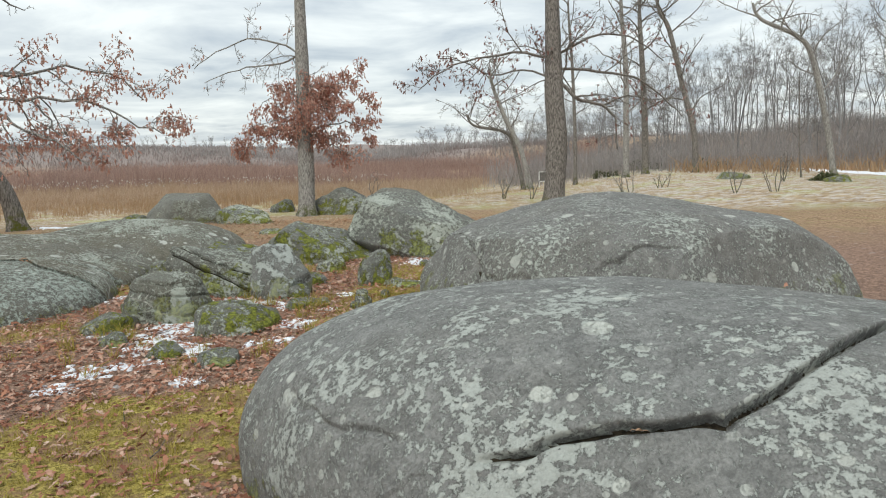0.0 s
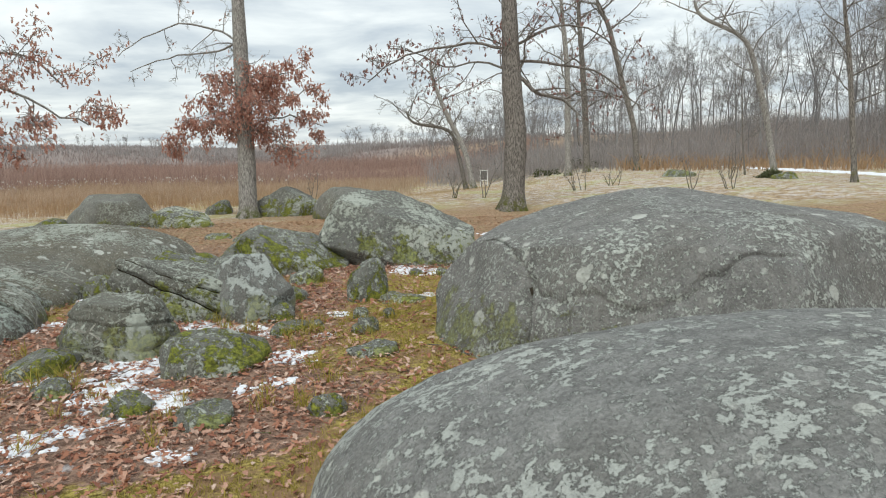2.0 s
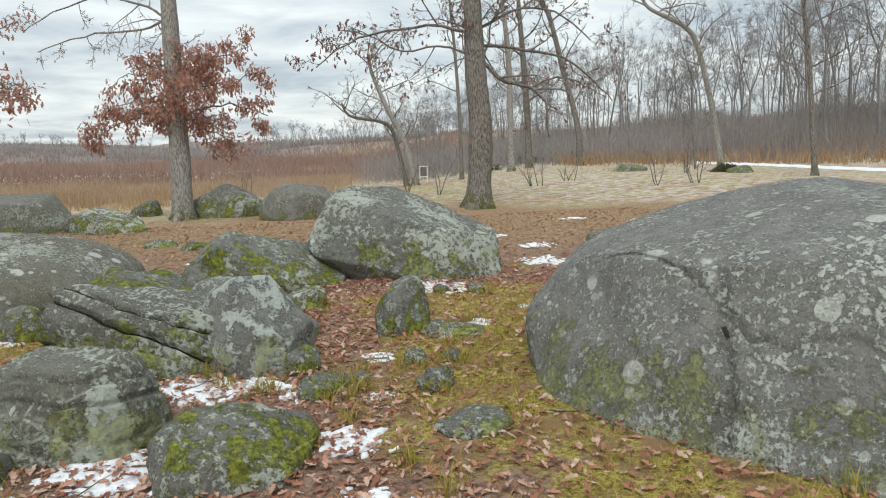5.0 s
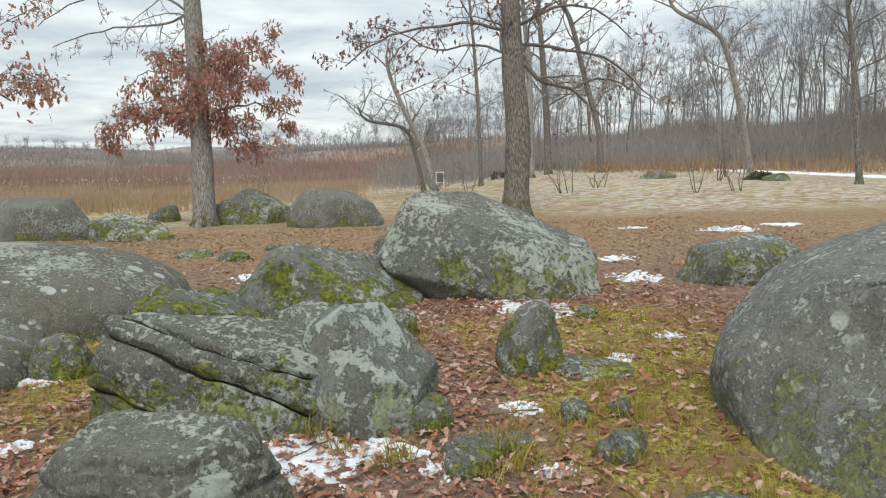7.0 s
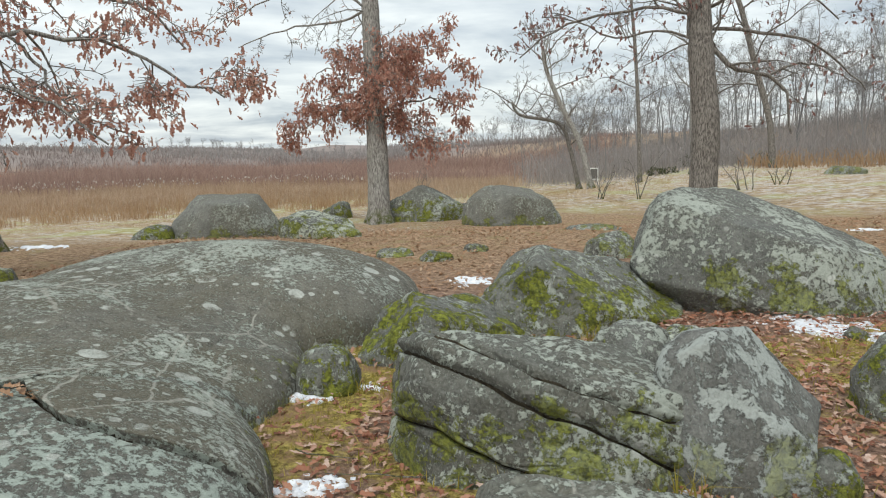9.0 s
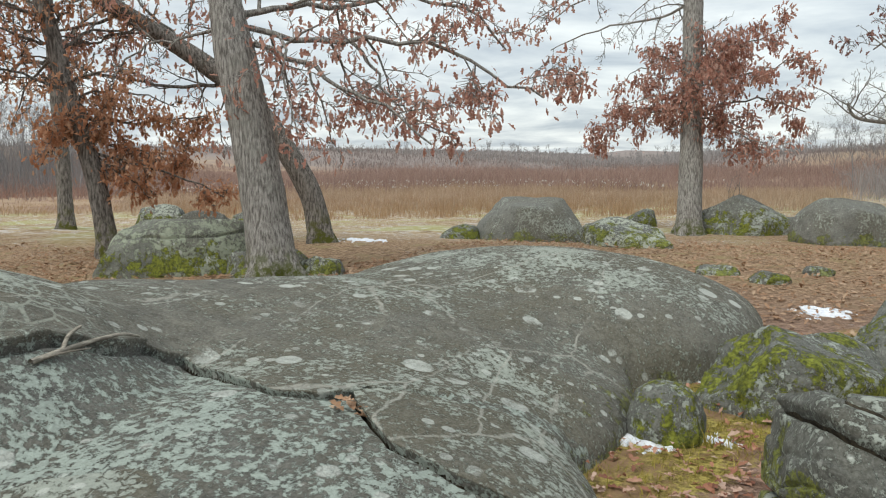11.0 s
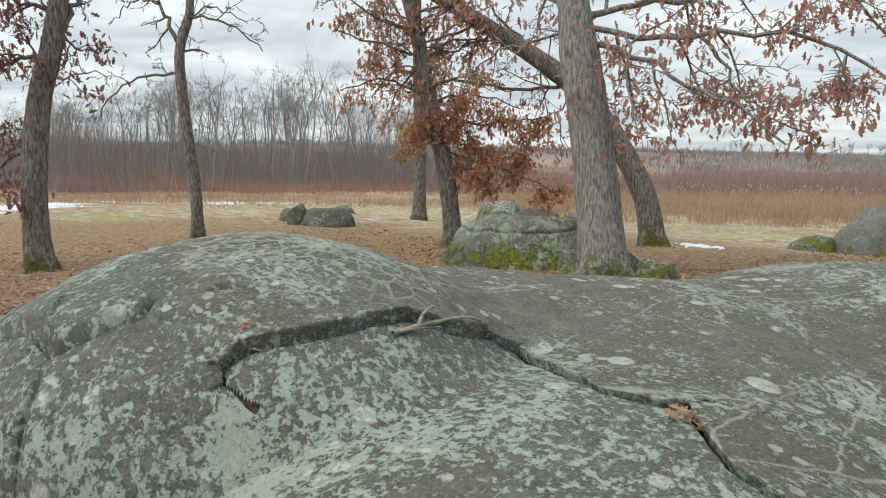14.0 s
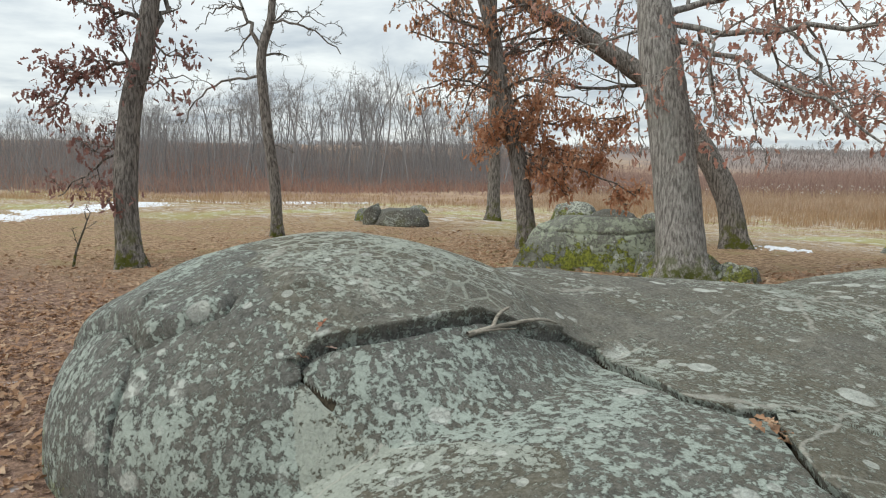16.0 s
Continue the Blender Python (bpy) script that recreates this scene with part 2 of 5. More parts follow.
def leaf_material(name, *tones, thinness=0.48):
    k = Mat(name, rough=0.75, spec=0.2)
    r = k.random(True)
    c = k.mix(k.ramp(r, 0.0, 0.5, False), tones[0], tones[1])
    c = k.mix(k.ramp(r, 0.5, 1.0, False), c, tones[2])
    c = k.mix(k.ramp(k.noise(30, 3), 0.3, 0.7), c, k.mix(0.5, c, tuple(v * 0.6 for v in tones[1])))
    thin, both = k.n.new("ShaderNodeBsdfTranslucent"), k.n.new("ShaderNodeMixShader")
    both.inputs[0].default_value = thinness
    k.put(thin.inputs["Color"], c)
    k.l.new(k.b.outputs[0], both.inputs[1])
    k.l.new(thin.outputs[0], both.inputs[2])
    k.l.new(both.outputs[0], k.n["Material Output"].inputs["Surface"])
    return k.done(c)


leaf_russet = leaf_material("russet_oak_leaves", (0.40, 0.20, 0.16), (0.54, 0.30, 0.23), (0.62, 0.43, 0.36))
leaf_orange = leaf_material("orange_brown_oak_leaves", (0.44, 0.205, 0.115), (0.56, 0.30, 0.18), (0.62, 0.41, 0.28))
leaf_dull = leaf_material("dull_brown_oak_leaves", (0.20, 0.10, 0.085), (0.29, 0.16, 0.14), (0.36, 0.23, 0.20))
leaf_fallen = leaf_material("fallen_leaves", (0.17, 0.065, 0.045), (0.42, 0.20, 0.125), (0.60, 0.46, 0.38), thinness=0.12)
leaf_tan = leaf_material("tan_fallen_leaves", (0.27, 0.15, 0.085), (0.40, 0.245, 0.15), (0.50, 0.37, 0.26), thinness=0.12)
grass_green = leaf_material("moss_green_grass", (0.23, 0.21, 0.03), (0.38, 0.315, 0.065), (0.50, 0.40, 0.13), thinness=0.25)
grass_tan = leaf_material("dry_grass", (0.34, 0.23, 0.11), (0.48, 0.34, 0.18), (0.58, 0.45, 0.28))
reed_pale = leaf_material("pale_reeds", (0.36, 0.25, 0.16), (0.50, 0.37, 0.26), (0.62, 0.49, 0.37))
reed_gold = leaf_material("golden_reeds", (0.34, 0.22, 0.13), (0.45, 0.30, 0.18), (0.53, 0.39, 0.25))
brush_red = leaf_material("red_brown_brush", (0.28, 0.19, 0.16), (0.375, 0.255, 0.215), (0.46, 0.345, 0.29))
brush_grey = leaf_material("grey_brown_brush", (0.28, 0.255, 0.24), (0.37, 0.335, 0.32), (0.45, 0.415, 0.395))
brush_dusk = leaf_material("dull_brown_brush", (0.22, 0.175, 0.16), (0.29, 0.235, 0.215), (0.36, 0.30, 0.275))
brush_wood = leaf_material("grey_wood_twigs", (0.21, 0.195, 0.19), (0.29, 0.27, 0.265), (0.37, 0.345, 0.34))
brush_rust = leaf_material("rust_red_shrubs", (0.33, 0.18, 0.135), (0.43, 0.25, 0.19), (0.50, 0.34, 0.26))
seed_white = leaf_material("pale_seed_heads", (0.55, 0.50, 0.44), (0.65, 0.60, 0.54), (0.75, 0.71, 0.66))
pine_green = leaf_material("evergreen", (0.06, 0.075, 0.04), (0.10, 0.11, 0.05), (0.15, 0.155, 0.08))
k = Mat("snow", rough=0.6, spec=0.4)
snow_mat = k.done(k.mix(k.ramp(k.noise(25, 5, 0.7), 0.35, 0.65), (0.62, 0.64, 0.70), (0.84, 0.85, 0.88)), k.noise(45, 5, 0.7), 0.6, 0.02)

# ground: zones laid out by place; litter, moss, turf, snow dust
k = Mat("ground", rough=0.95, spec=0.15)
gx, gy = k.axis(0), k.axis(1)
wav = k.math("MULTIPLY", k.math("SUBTRACT", k.noise(0.18, 4, 0.6), 0.5), 9.0)
fine, mid, big = k.noise(42.0, 5, 0.75), k.noise(7.0, 6, 0.7, 0.4), k.noise(1.1, 4, 0.6, 0.3)
litter = k.mix(k.ramp(k.noise(17.0, 6, 0.75, 0.8), 0.41, 0.59), (0.16, 0.10, 0.075), (0.36, 0.235, 0.17))
litter = k.mix(k.ramp(fine, 0.5, 0.72), litter, (0.42, 0.29, 0.24))
litter = k.mix(k.ramp(k.noise(3.1, 5, 0.7), 0.62, 0.72), litter, (0.50, 0.47, 0.47))
moss = k.mix(k.ramp(k.noise(30, 6, 0.75), 0.38, 0.62), (0.17, 0.135, 0.035), (0.54, 0.44, 0.13))
moss = k.mix(k.ramp(k.noise(2.6, 6, 0.7), 0.44, 0.6), moss, (0.30, 0.19, 0.11))
green = k.attribute("moss")
c = k.mix(k.ramp(k.math("ADD", green, k.math("MULTIPLY", k.math("SUBTRACT", mid, 0.5), 1.6)), 0.35, 0.65), litter, moss)
tan_leaf = k.mix(k.ramp(k.noise(14, 7, 0.78), 0.41, 0.59), (0.17, 0.105, 0.06), (0.45, 0.31, 0.195))
tan_leaf = k.mix(k.ramp(k.noise(2.2, 4), 0.48, 0.7), tan_leaf, (0.30, 0.23, 0.12))
tan_leaf = k.mix(k.ramp(k.noise(60, 4, 0.7), 0.55, 0.75), tan_leaf, (0.52, 0.39, 0.29))
away = k.ramp(k.math("ADD", gy, wav), 12.5, 17.5)
west = k.ramp(k.math("ADD", gx, k.math("MULTIPLY", wav, 0.3)), -8.6, -9.6)
c = k.mix(k.math("MAXIMUM", away, k.math("MULTIPLY", west, k.ramp(k.math("ADD", k.math("SUBTRACT", gy, k.math("MULTIPLY", gx, 0.62)), wav), 16.0, 20.0))), c, tan_leaf)
meadow = k.mix(k.ramp(k.noise(3.5, 8, 0.8), 0.4, 0.6), (0.235, 0.155, 0.08), (0.48, 0.37, 0.235))
meadow = k.mix(k.ramp(k.noise(0.35, 4), 0.5, 0.62), meadow, (0.36, 0.33, 0.14))
reach = k.math("ADD", k.math("ADD", gy, k.math("MULTIPLY", gx, -0.62)), wav)
right = k.math("ADD", k.math("ADD", gy, k.math("MULTIPLY", gx, 0.45)), wav)
field = k.math("MAXIMUM", k.ramp(reach, 25.0, 30.0), k.ramp(right, 25.0, 29.0))
c = k.mix(field, c, meadow)
dust = k.noise(3.2, 8, 0.74, 0.4, co=k.squash(0.8, 1.15, 1))
dusting = k.math("MULTIPLY", k.ramp(k.math("ADD", dust, k.math("MULTIPLY", k.ramp(gx, 2.0, 9.0), 0.03)), 0.49, 0.60), field)
c = k.mix(k.math("MULTIPLY", k.math("MULTIPLY", dusting, k.ramp(reach, 66.0, 52.0)), 0.5), c, (0.74, 0.74, 0.77))
specks = k.math("MULTIPLY", k.ramp(k.math("ADD", k.noise(9.0, 6, 0.75), k.math("MULTIPLY", k.math("SUBTRACT", k.noise(0.5, 3), 0.5), 0.35)), 0.60, 0.66), k.ramp(reach, 21.0, 27.0))
c = k.mix(k.math("MULTIPLY", k.math("MULTIPLY", specks, k.ramp(reach, 66.0, 52.0)), 0.7), c, (0.74, 0.74, 0.77))
marsh = k.mix(k.ramp(k.noise(0.22, 6, 0.7), 0.35, 0.65), (0.28, 0.185, 0.14), (0.42, 0.31, 0.21))
left = k.ramp(k.math("SUBTRACT", gx, k.math("MULTIPLY", gy, 0.13)), 6.0, -2.0)
c = k.mix(k.math("MULTIPLY", k.ramp(reach, 52.0, 60.0), left), c, marsh)
floor = k.mix(k.ramp(k.noise(1.2, 6, 0.7), 0.35, 0.65), (0.20, 0.15, 0.12), (0.40, 0.29, 0.19))
c = k.mix(k.math("MULTIPLY", k.ramp(k.math("ADD", gx, k.math("MULTIPLY", gy, 0.55)), 51.0, 57.0), k.ramp(gx, 4.0, 9.0)), c, floor)
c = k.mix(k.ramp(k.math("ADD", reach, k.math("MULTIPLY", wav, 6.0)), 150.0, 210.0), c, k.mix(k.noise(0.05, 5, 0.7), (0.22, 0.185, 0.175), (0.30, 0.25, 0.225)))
ground_mat = k.done(c, k.math("ADD", k.math("MULTIPLY", fine, 0.5), mid), 0.9, 0.06)


# ---- mesh helpers ----
def mesh_of(name, verts, faces, material, smooth=True):
    me = bpy.data.meshes.new(name)
    me.from_pydata([tuple(v) for v in verts], [], [tuple(f) for f in faces])
    me.materials.append(material)
    if smooth:
        me.polygons.foreach_set("use_smooth", [True] * len(me.polygons))
    me.update()
    return me


def grid_mesh(name, verts, tri, material, smooth=False):
    """A triangle mesh straight from arrays."""
    me = bpy.data.meshes.new(name)
    verts, tri = np.asarray(verts, np.float32), np.asarray(tri, np.int32)
    me.vertices.add(len(verts))
    me.vertices.foreach_set("co", verts.ravel())
    me.loops.add(tri.size)
    me.loops.foreach_set("vertex_index", tri.ravel())
    me.polygons.add(len(tri))
    me.polygons.foreach_set("loop_start", np.arange(0, tri.size, tri.shape[1], dtype=np.int32))
    me.polygons.foreach_set("use_smooth", np.full(len(tri), smooth))
    me.materials.append(material)
    me.update(calc_edges=True)
    return me


def part(name, mesh, parent, label=""):
    ob = new(name, mesh)
    ob.parent = parent
    return tagged(ob, label=label)


def thing(name, place, label, category, group="", kind=""):
    ob = new(name)
    ob.location = place
    ob.empty_display_size = 0.1
    return tagged(ob, label, category, group, kind)


def wave(x, y, seed):
    """Smooth undulation between about -1 and 1, on arrays."""
    r = np.random.RandomState(seed)
    out = 0
    for i in range(5):
        a, f, p = r.uniform(0, 6.28), 0.7 * 1.7 ** i, r.uniform(0, 6.28)
        out = out + np.sin((x * np.cos(a) + y * np.sin(a)) * f + p) * 0.62 ** i
    return out / 2.2


def step(v, lo, hi):
    t = np.clip((v - lo) / (hi - lo), 0, 1)
    return t * t * (3 - 2 * t)


def ground_z(x, y):
    """Height of the ground: level among the boulders, low in the marsh, rising to the woods."""
    x, y = np.asarray(x, float), np.asarray(y, float)
    near = 1 - step(np.hypot(x + 3, y - 9), 18, 34)
    z = -0.13 + (0.03 * wave(x, y, 3) + 0.012 * wave(x * 4, y * 4, 4)) * near
    reach = y - 0.62 * x
    wet = step(reach, 30, 48) * (1 - step(x - 0.12 * y, -4, 8))
    z = z - 0.75 * wet
    z = z - 0.3 * step(y, 17.5, 24) * (1 - step(x, 5, 14))
    z = z + 3.2 * step(x + 0.25 * y, 35, 62) + 0.12 * step(y + 0.4 * x, 24, 36) * (1 - step(-x, -4, 2))
    z = z + 6 * step(-0.95 * x + 0.1 * y, 66, 150) 
    z = z + 4.0 * step(-y, 20, 60)
    return z


def gz(x, y):
    return float(ground_z(x, y))


def moss_at(x, y):
    """Where moss and short grass cover the leaf litter, 0 to 1."""
    track = np.exp(-((x + 0.5 - 0.12 * (y - 9)) / 1.2) ** 2) * step(y, 6.0, 8.0) * (1 - step(y, 11.0, 12.5))
    patch = step(wave(x * 1.5, y * 1.5, 8), -0.12, 0.4)
    start = np.exp(-((x + 2.0) / 1.0) ** 2 - ((y - 4.0) / 1.0) ** 2) * 0.75
    near = 1 - step(np.hypot(x + 1.8, y - 8.5), 4.5, 7.0)
    return np.clip(np.maximum(np.maximum(track, patch * 0.9 * near), start), 0, 1)


# ---- ground: one sheet to the horizon ----
ax_ = np.sinh(np.linspace(-7.0, 7.0, 321)) / np.sinh(7.0)
gx_, gy_ = np.meshgrid(ax_ * 1500 - 3, ax_ * 1500 + 9)
gz_ = ground_z(gx_, gy_)
n_ = len(ax_)
idx = np.arange(n_ * n_).reshape(n_, n_)
quads = np.stack([idx[:-1, :-1], idx[:-1, 1:], idx[1:, 1:], idx[1:, :-1]], -1).reshape(-1, 4)
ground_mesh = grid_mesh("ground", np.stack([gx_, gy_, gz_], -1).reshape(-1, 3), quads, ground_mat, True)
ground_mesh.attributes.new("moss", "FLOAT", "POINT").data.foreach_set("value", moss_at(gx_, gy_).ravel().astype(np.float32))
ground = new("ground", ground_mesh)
tagged(ground, "uneven ground of fallen leaves, moss and dry meadow grass", "ground", kind="structure")


# ---- boulders ----
def to_line(x, y, line):
    """Distance to a broken line, and on which side of it."""
    best, side = np.full(x.shape, 9.0), np.ones(x.shape)
    for (x0, y0), (x1, y1) in zip(line, line[1:]):
        dx, dy = x1 - x0, y1 - y0
        t = np.clip(((x - x0) * dx + (y - y0) * dy) / (dx * dx + dy * dy), 0, 1)
        d = np.hypot(x - x0 - t * dx, y - y0 - t * dy)
        s = np.sign(dx * (y - y0) - dy * (x - x0))
        side = np.where(d < best - 1e-6, s, side)
        best = np.minimum(best, d)
    return best, side


def rock_mesh(name, size, turn, seed, material, cuts=(), rough=0.10, detail=5, square=2.4, lift=0.0, cracks=(), facets=9, seams=(), strata=None):
    """A boulder standing on z = 0: a rounded block with flattened faces, then worn by noise at three scales.
    cracks lie in planes; seams follow a line seen from above; strata are thin layers across a direction."""
    bm = bmesh.new()
    bmesh.ops.create_icosphere(bm, subdivisions=detail, radius=1.0)
    rs = np.random.RandomState(seed)
    ct, st = math.cos(radians(turn)), math.sin(radians(turn))
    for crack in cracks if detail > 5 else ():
        for _ in range(2 if detail > 6 else 1):
            def off_plane(p):
                q = Vector((p.co.x * size[0], p.co.y * size[1], p.co.z * size[2]))
                q = Vector((q.x * ct - q.y * st, q.x * st + q.y * ct, q.z + lift))
                return abs(q.dot(Vector(crack[:3])) - crack[3])
            near = [e for e in bm.edges if off_plane(e.verts[0]) < 0.075 and off_plane(e.verts[1]) < 0.075 and e.calc_length() > 0.008]
            bmesh.ops.subdivide_edges(bm, edges=near, cuts=1, use_grid_fill=True)
    for seam in seams:
        for _ in range(2):
            q = np.array([p.co for p in bm.verts])
            q /= (np.abs(q) ** square).sum(1, keepdims=True) ** (1 / square)
            q = q * np.array(size)
            by = to_line(q[:, 0] * ct - q[:, 1] * st, q[:, 0] * st + q[:, 1] * ct, seam[0])[0]
            close = {p for p, d_, z_ in zip(bm.verts, by, q[:, 2]) if d_ < 0.10 and z_ > -0.1}
            near = [e for e in bm.edges if e.verts[0] in close and e.verts[1] in close and (e.verts[0].co - e.verts[1].co).length * max(size) > 0.009]
            bmesh.ops.subdivide_edges(bm, edges=near, cuts=1, use_grid_fill=True)
    for p in bm.verts:
        p.co.normalize()
    v = np.array([p.co for p in bm.verts])
    v /= (np.abs(v) ** square).sum(1, keepdims=True) ** (1 / square)
    for cut in cuts:
        nrm = np.array(cut[:3], float)
        nrm /= np.linalg.norm(nrm)
        over = v @ nrm - cut[3]
        v -= np.where(over > 0, over * 0.9, 0)[:, None] * nrm
    for _ in range(facets):
        nrm = rs.normal(0, 1, 3)
        nrm[2] = abs(nrm[2]) * 0.7
        nrm /= np.linalg.norm(nrm)
        over = v @ nrm - rs.uniform(0.80, 0.94)
        v -= np.where(over > 0, over * 0.85, 0)[:, None] * nrm
    off = rs.uniform(-50, 50, 3)
    mean = (size[0] + size[1] + size[2]) / 3
    w = v * np.array(size)
    for i, p in enumerate(w):
        q = Vector(p / mean) + Vector(off)
        d = rough * (noise.noise(q * 1.3) + 0.5 * noise.noise(q * 2.9) + 0.22 * noise.noise(q * 6.5) + 0.10 * noise.ridged_multi_fractal(q * 5, 0.9, 2.1, 3, 1.0, 2.0) * 0.5)
        d += rough * 0.05 * noise.noise(q * 17)
        w[i] = p * (1 + d)
    c, s = math.cos(radians(turn)), math.sin(radians(turn))
    w = w @ np.array([[c, s, 0], [-s, c, 0], [0, 0, 1]])
    w[:, 2] += lift
    dark = np.zeros(len(w), bool)
    for nx_, ny_, nz_, d, width, deep, raised in cracks:
        nrm = np.array((nx_, ny_, nz_))
        bend_ = np.array([noise.noise(Vector(p) * 1.7 + Vector(off)) * 0.05 + noise.noise(Vector(p) * 7 + Vector(off)) * 0.018 for p in w])
        gap = w @ nrm - d + bend_
        out_ = w / (np.linalg.norm(w, axis=1, keepdims=True) + 1e-9)
        w = w + out_ * (np.where(gap > 0, raised, 0) - deep * np.exp(-(gap / width) ** 2))[:, None]
        # beds of deep cracks, to be painted as dark as their shade
        dark |= (np.abs(gap) < width * 0.5) & (deep > 0.035)
    if strata:
        h = w @ np.array(strata[:3]) / strata[3] + np.array([noise.noise(Vector(p) * 1.6 + Vector(off)) * 0.9 + noise.noise(Vector(p) * 9 + Vector(off)) * 0.12 for p in w])
        h = h + 0.35 * np.sin(h * 2.1)
        deep_ = strata[4] * np.array([0.5 + 1.1 * max(0.0, noise.noise(Vector(p) * 2.6 - Vector(off))) for p in w])
        out_ = w / (np.linalg.norm(w, axis=1, keepdims=True) + 1e-9)
        w = w + out_ * (deep_ * (np.minimum(np.abs(np.sin(np.pi * h)) * 2.6, 1.0) - 1.0 + 0.5 * (h % 1.0)))[:, None]
    for line, width, deep, raised in seams:
        jog = np.array([(noise.noise(Vector(p) * 6 + Vector(off)), noise.noise(Vector(p) * 6 - Vector(off))) for p in w]) * 0.03
        by, side = to_line(w[:, 0] + jog[:, 0], w[:, 1] + jog[:, 1], line)
        ends = np.minimum(*(np.hypot(w[:, 0] - e[0], w[:, 1] - e[1]) for e in (line[0], line[-1])))
        taper = step(ends, 0.02, 0.3) * (w[:, 2] > 0.0)
        out_ = w / (np.linalg.norm(w, axis=1, keepdims=True) + 1e-9)
        w = w + out_ * (taper * (np.where(side > 0, raised, 0) * np.exp(-by / 0.35) - deep * np.exp(-(by / width) ** 2)))[:, None]
        # beds of deep seams, painted dark in the same way
        dark |= (by < width * 0.55) & (taper > 0.35) & (deep > 0.03)
    for p, co in zip(bm.verts, w):
        p.co = co
    low = [p for p in bm.verts if p.co.z < -0.35]
    for p in low:
        p.co.z = -0.35 + (p.co.z + 0.35) * 0.1
    me = bpy.data.meshes.new(name)
    bm.to_mesh(me)
    bm.free()
    me.materials.append(material)
    if dark.any():
        me.materials.append(soil_shade)
        me.polygons.foreach_set("material_index", [int(dark[list(p.vertices)].all()) for p in me.polygons])
    me.polygons.foreach_set("use_smooth", [True] * len(me.polygons))
    return me


def boulder(x, y, size, turn, seed, label, material=None, name="boulder", **shape):
    me = rock_mesh(name, size, turn, seed, material or rock_grey, **shape)
    ob = new(name, me)
    ob.location = (x, y, gz(x, y))
    return tagged(ob, label, "rock" if name != "boulder" else "boulder")


# the great rocks beside the path
GREAT, DOME = (1.08, 3.5), (1.75, 8.05)


def from_centre(points, centre):
    return [(x - centre[0], y - centre[1]) for x, y in points]


great_boulder = boulder(*GREAT, (2.68, 1.52, 0.98), -33, 11, "huge rounded grey boulder with pale lichen and a long crack", rock_plain, detail=7, lift=0.12, rough=0.04, square=2.15, facets=3,
        seams=[(from_centre([(-0.06, 2.62), (0.22, 2.51), (0.42, 2.50), (0.62, 2.45), (0.88, 2.38), (1.11, 2.48), (1.38, 2.68), (1.75, 2.95), (2.1, 3.1)], GREAT), 0.013, 0.085, 0.024),
               (from_centre([(-0.95, 3.55), (-0.57, 3.08), (-0.2, 2.75)], GREAT), 0.010, 0.022, 0.006)])
boulder(*DOME, (2.38, 2.0, 1.17), 0, 12, "huge domed grey boulder with a mossy cracked end", rock_dome, detail=7, lift=0.12, rough=0.05, square=2.02, facets=3,
        cuts=[(-0.80, -0.50, 0.22, 0.86), (-0.35, -0.85, 0.3, 0.90), (0.32, -0.1, 1, 0.90), (-0.52, -0.12, 0.84, 0.915)],
        seams=[(from_centre([(-0.22, 8.3), (-0.03, 7.86), (0.05, 7.42), (0.20, 7.05), (0.45, 6.77), (0.85, 6.55), (1.35, 6.48), (2.0, 6.45)], DOME), 0.013, 0.026, 0.012),
               (from_centre([(0.20, 7.35), (0.06, 7.06), (-0.06, 6.83), (-0.3, 6.6)], DOME), 0.028, 0.07, 0.0),
               (from_centre([(1.2, 7.3), (1.6, 7.1), (2.1, 7.1), (2.7, 7.3)], DOME), 0.009, 0.014, 0.006)])
boulder(-0.86, 12.75, (1.22, 0.72, 0.88), -18, 13, "leaning flat-topped boulder with lichen and moss", rock_grey, detail=6, lift=0.22, rough=0.08,
        square=3.0, facets=4,
        cuts=[(0.50, -0.22, 1, 0.60), (0.15, -1, 0.25, 0.74), (-0.8, -0.25, -0.45, 0.78), (-0.2, -0.8, -0.8, 0.66), (-1, 0, 0.25, 0.86)])
boulder(-3.33, 9.42, (0.78, 0.50, 0.54), -16, 14, "layered grey boulder with long slanting cracks", rock_layered, detail=7, lift=0.08, rough=0.07, square=3.4, facets=14, strata=(0.41, 0.28, 0.87, 0.15, 0.02),
        cuts=[(0.28, -0.1, 1, 0.72), (0.1, -1, 0.25, 0.78), (-0.9, -0.4, 0.1, 0.82)], cracks=[(0.418, 0.268, 0.868, 0.221, 0.012, 0.06, 0.022), (0.419, 0.339, 0.842, -0.08, 0.011, 0.05, 0.018), (0.35, 0.2, 0.915, 0.40, 0.010, 0.04, 0.012)])
boulder(-2.40, 9.2, (0.41, 0.38, 0.50), 3, 15, "angular boulder with big pale lichen blotches", rock_blotched, detail=6, lift=0.14, rough=0.07, square=2.8,
        cuts=[(0.5, -0.5, 0.8, 0.70), (-0.5, -0.7, 0.3, 0.75), (0.8, -0.4, -0.2, 0.8)])
boulder(-3.32, 7.93, (0.53, 0.40, 0.41), -8, 16, "squared boulder with thin white lichen veins", rock_veined, detail=6, lift=0.13, rough=0.10, square=3.2, facets=14, strata=(0.2, 0.05, 0.98, 0.19, 0.03),
        cuts=[(-0.1, -0.15, 1, 0.80), (0.2, -1, 0.1, 0.80), (-0.8, -0.2, 0.5, 0.85)], cracks=[(0.1, 0.05, 0.99, 0.30, 0.012, 0.02, 0.012)])
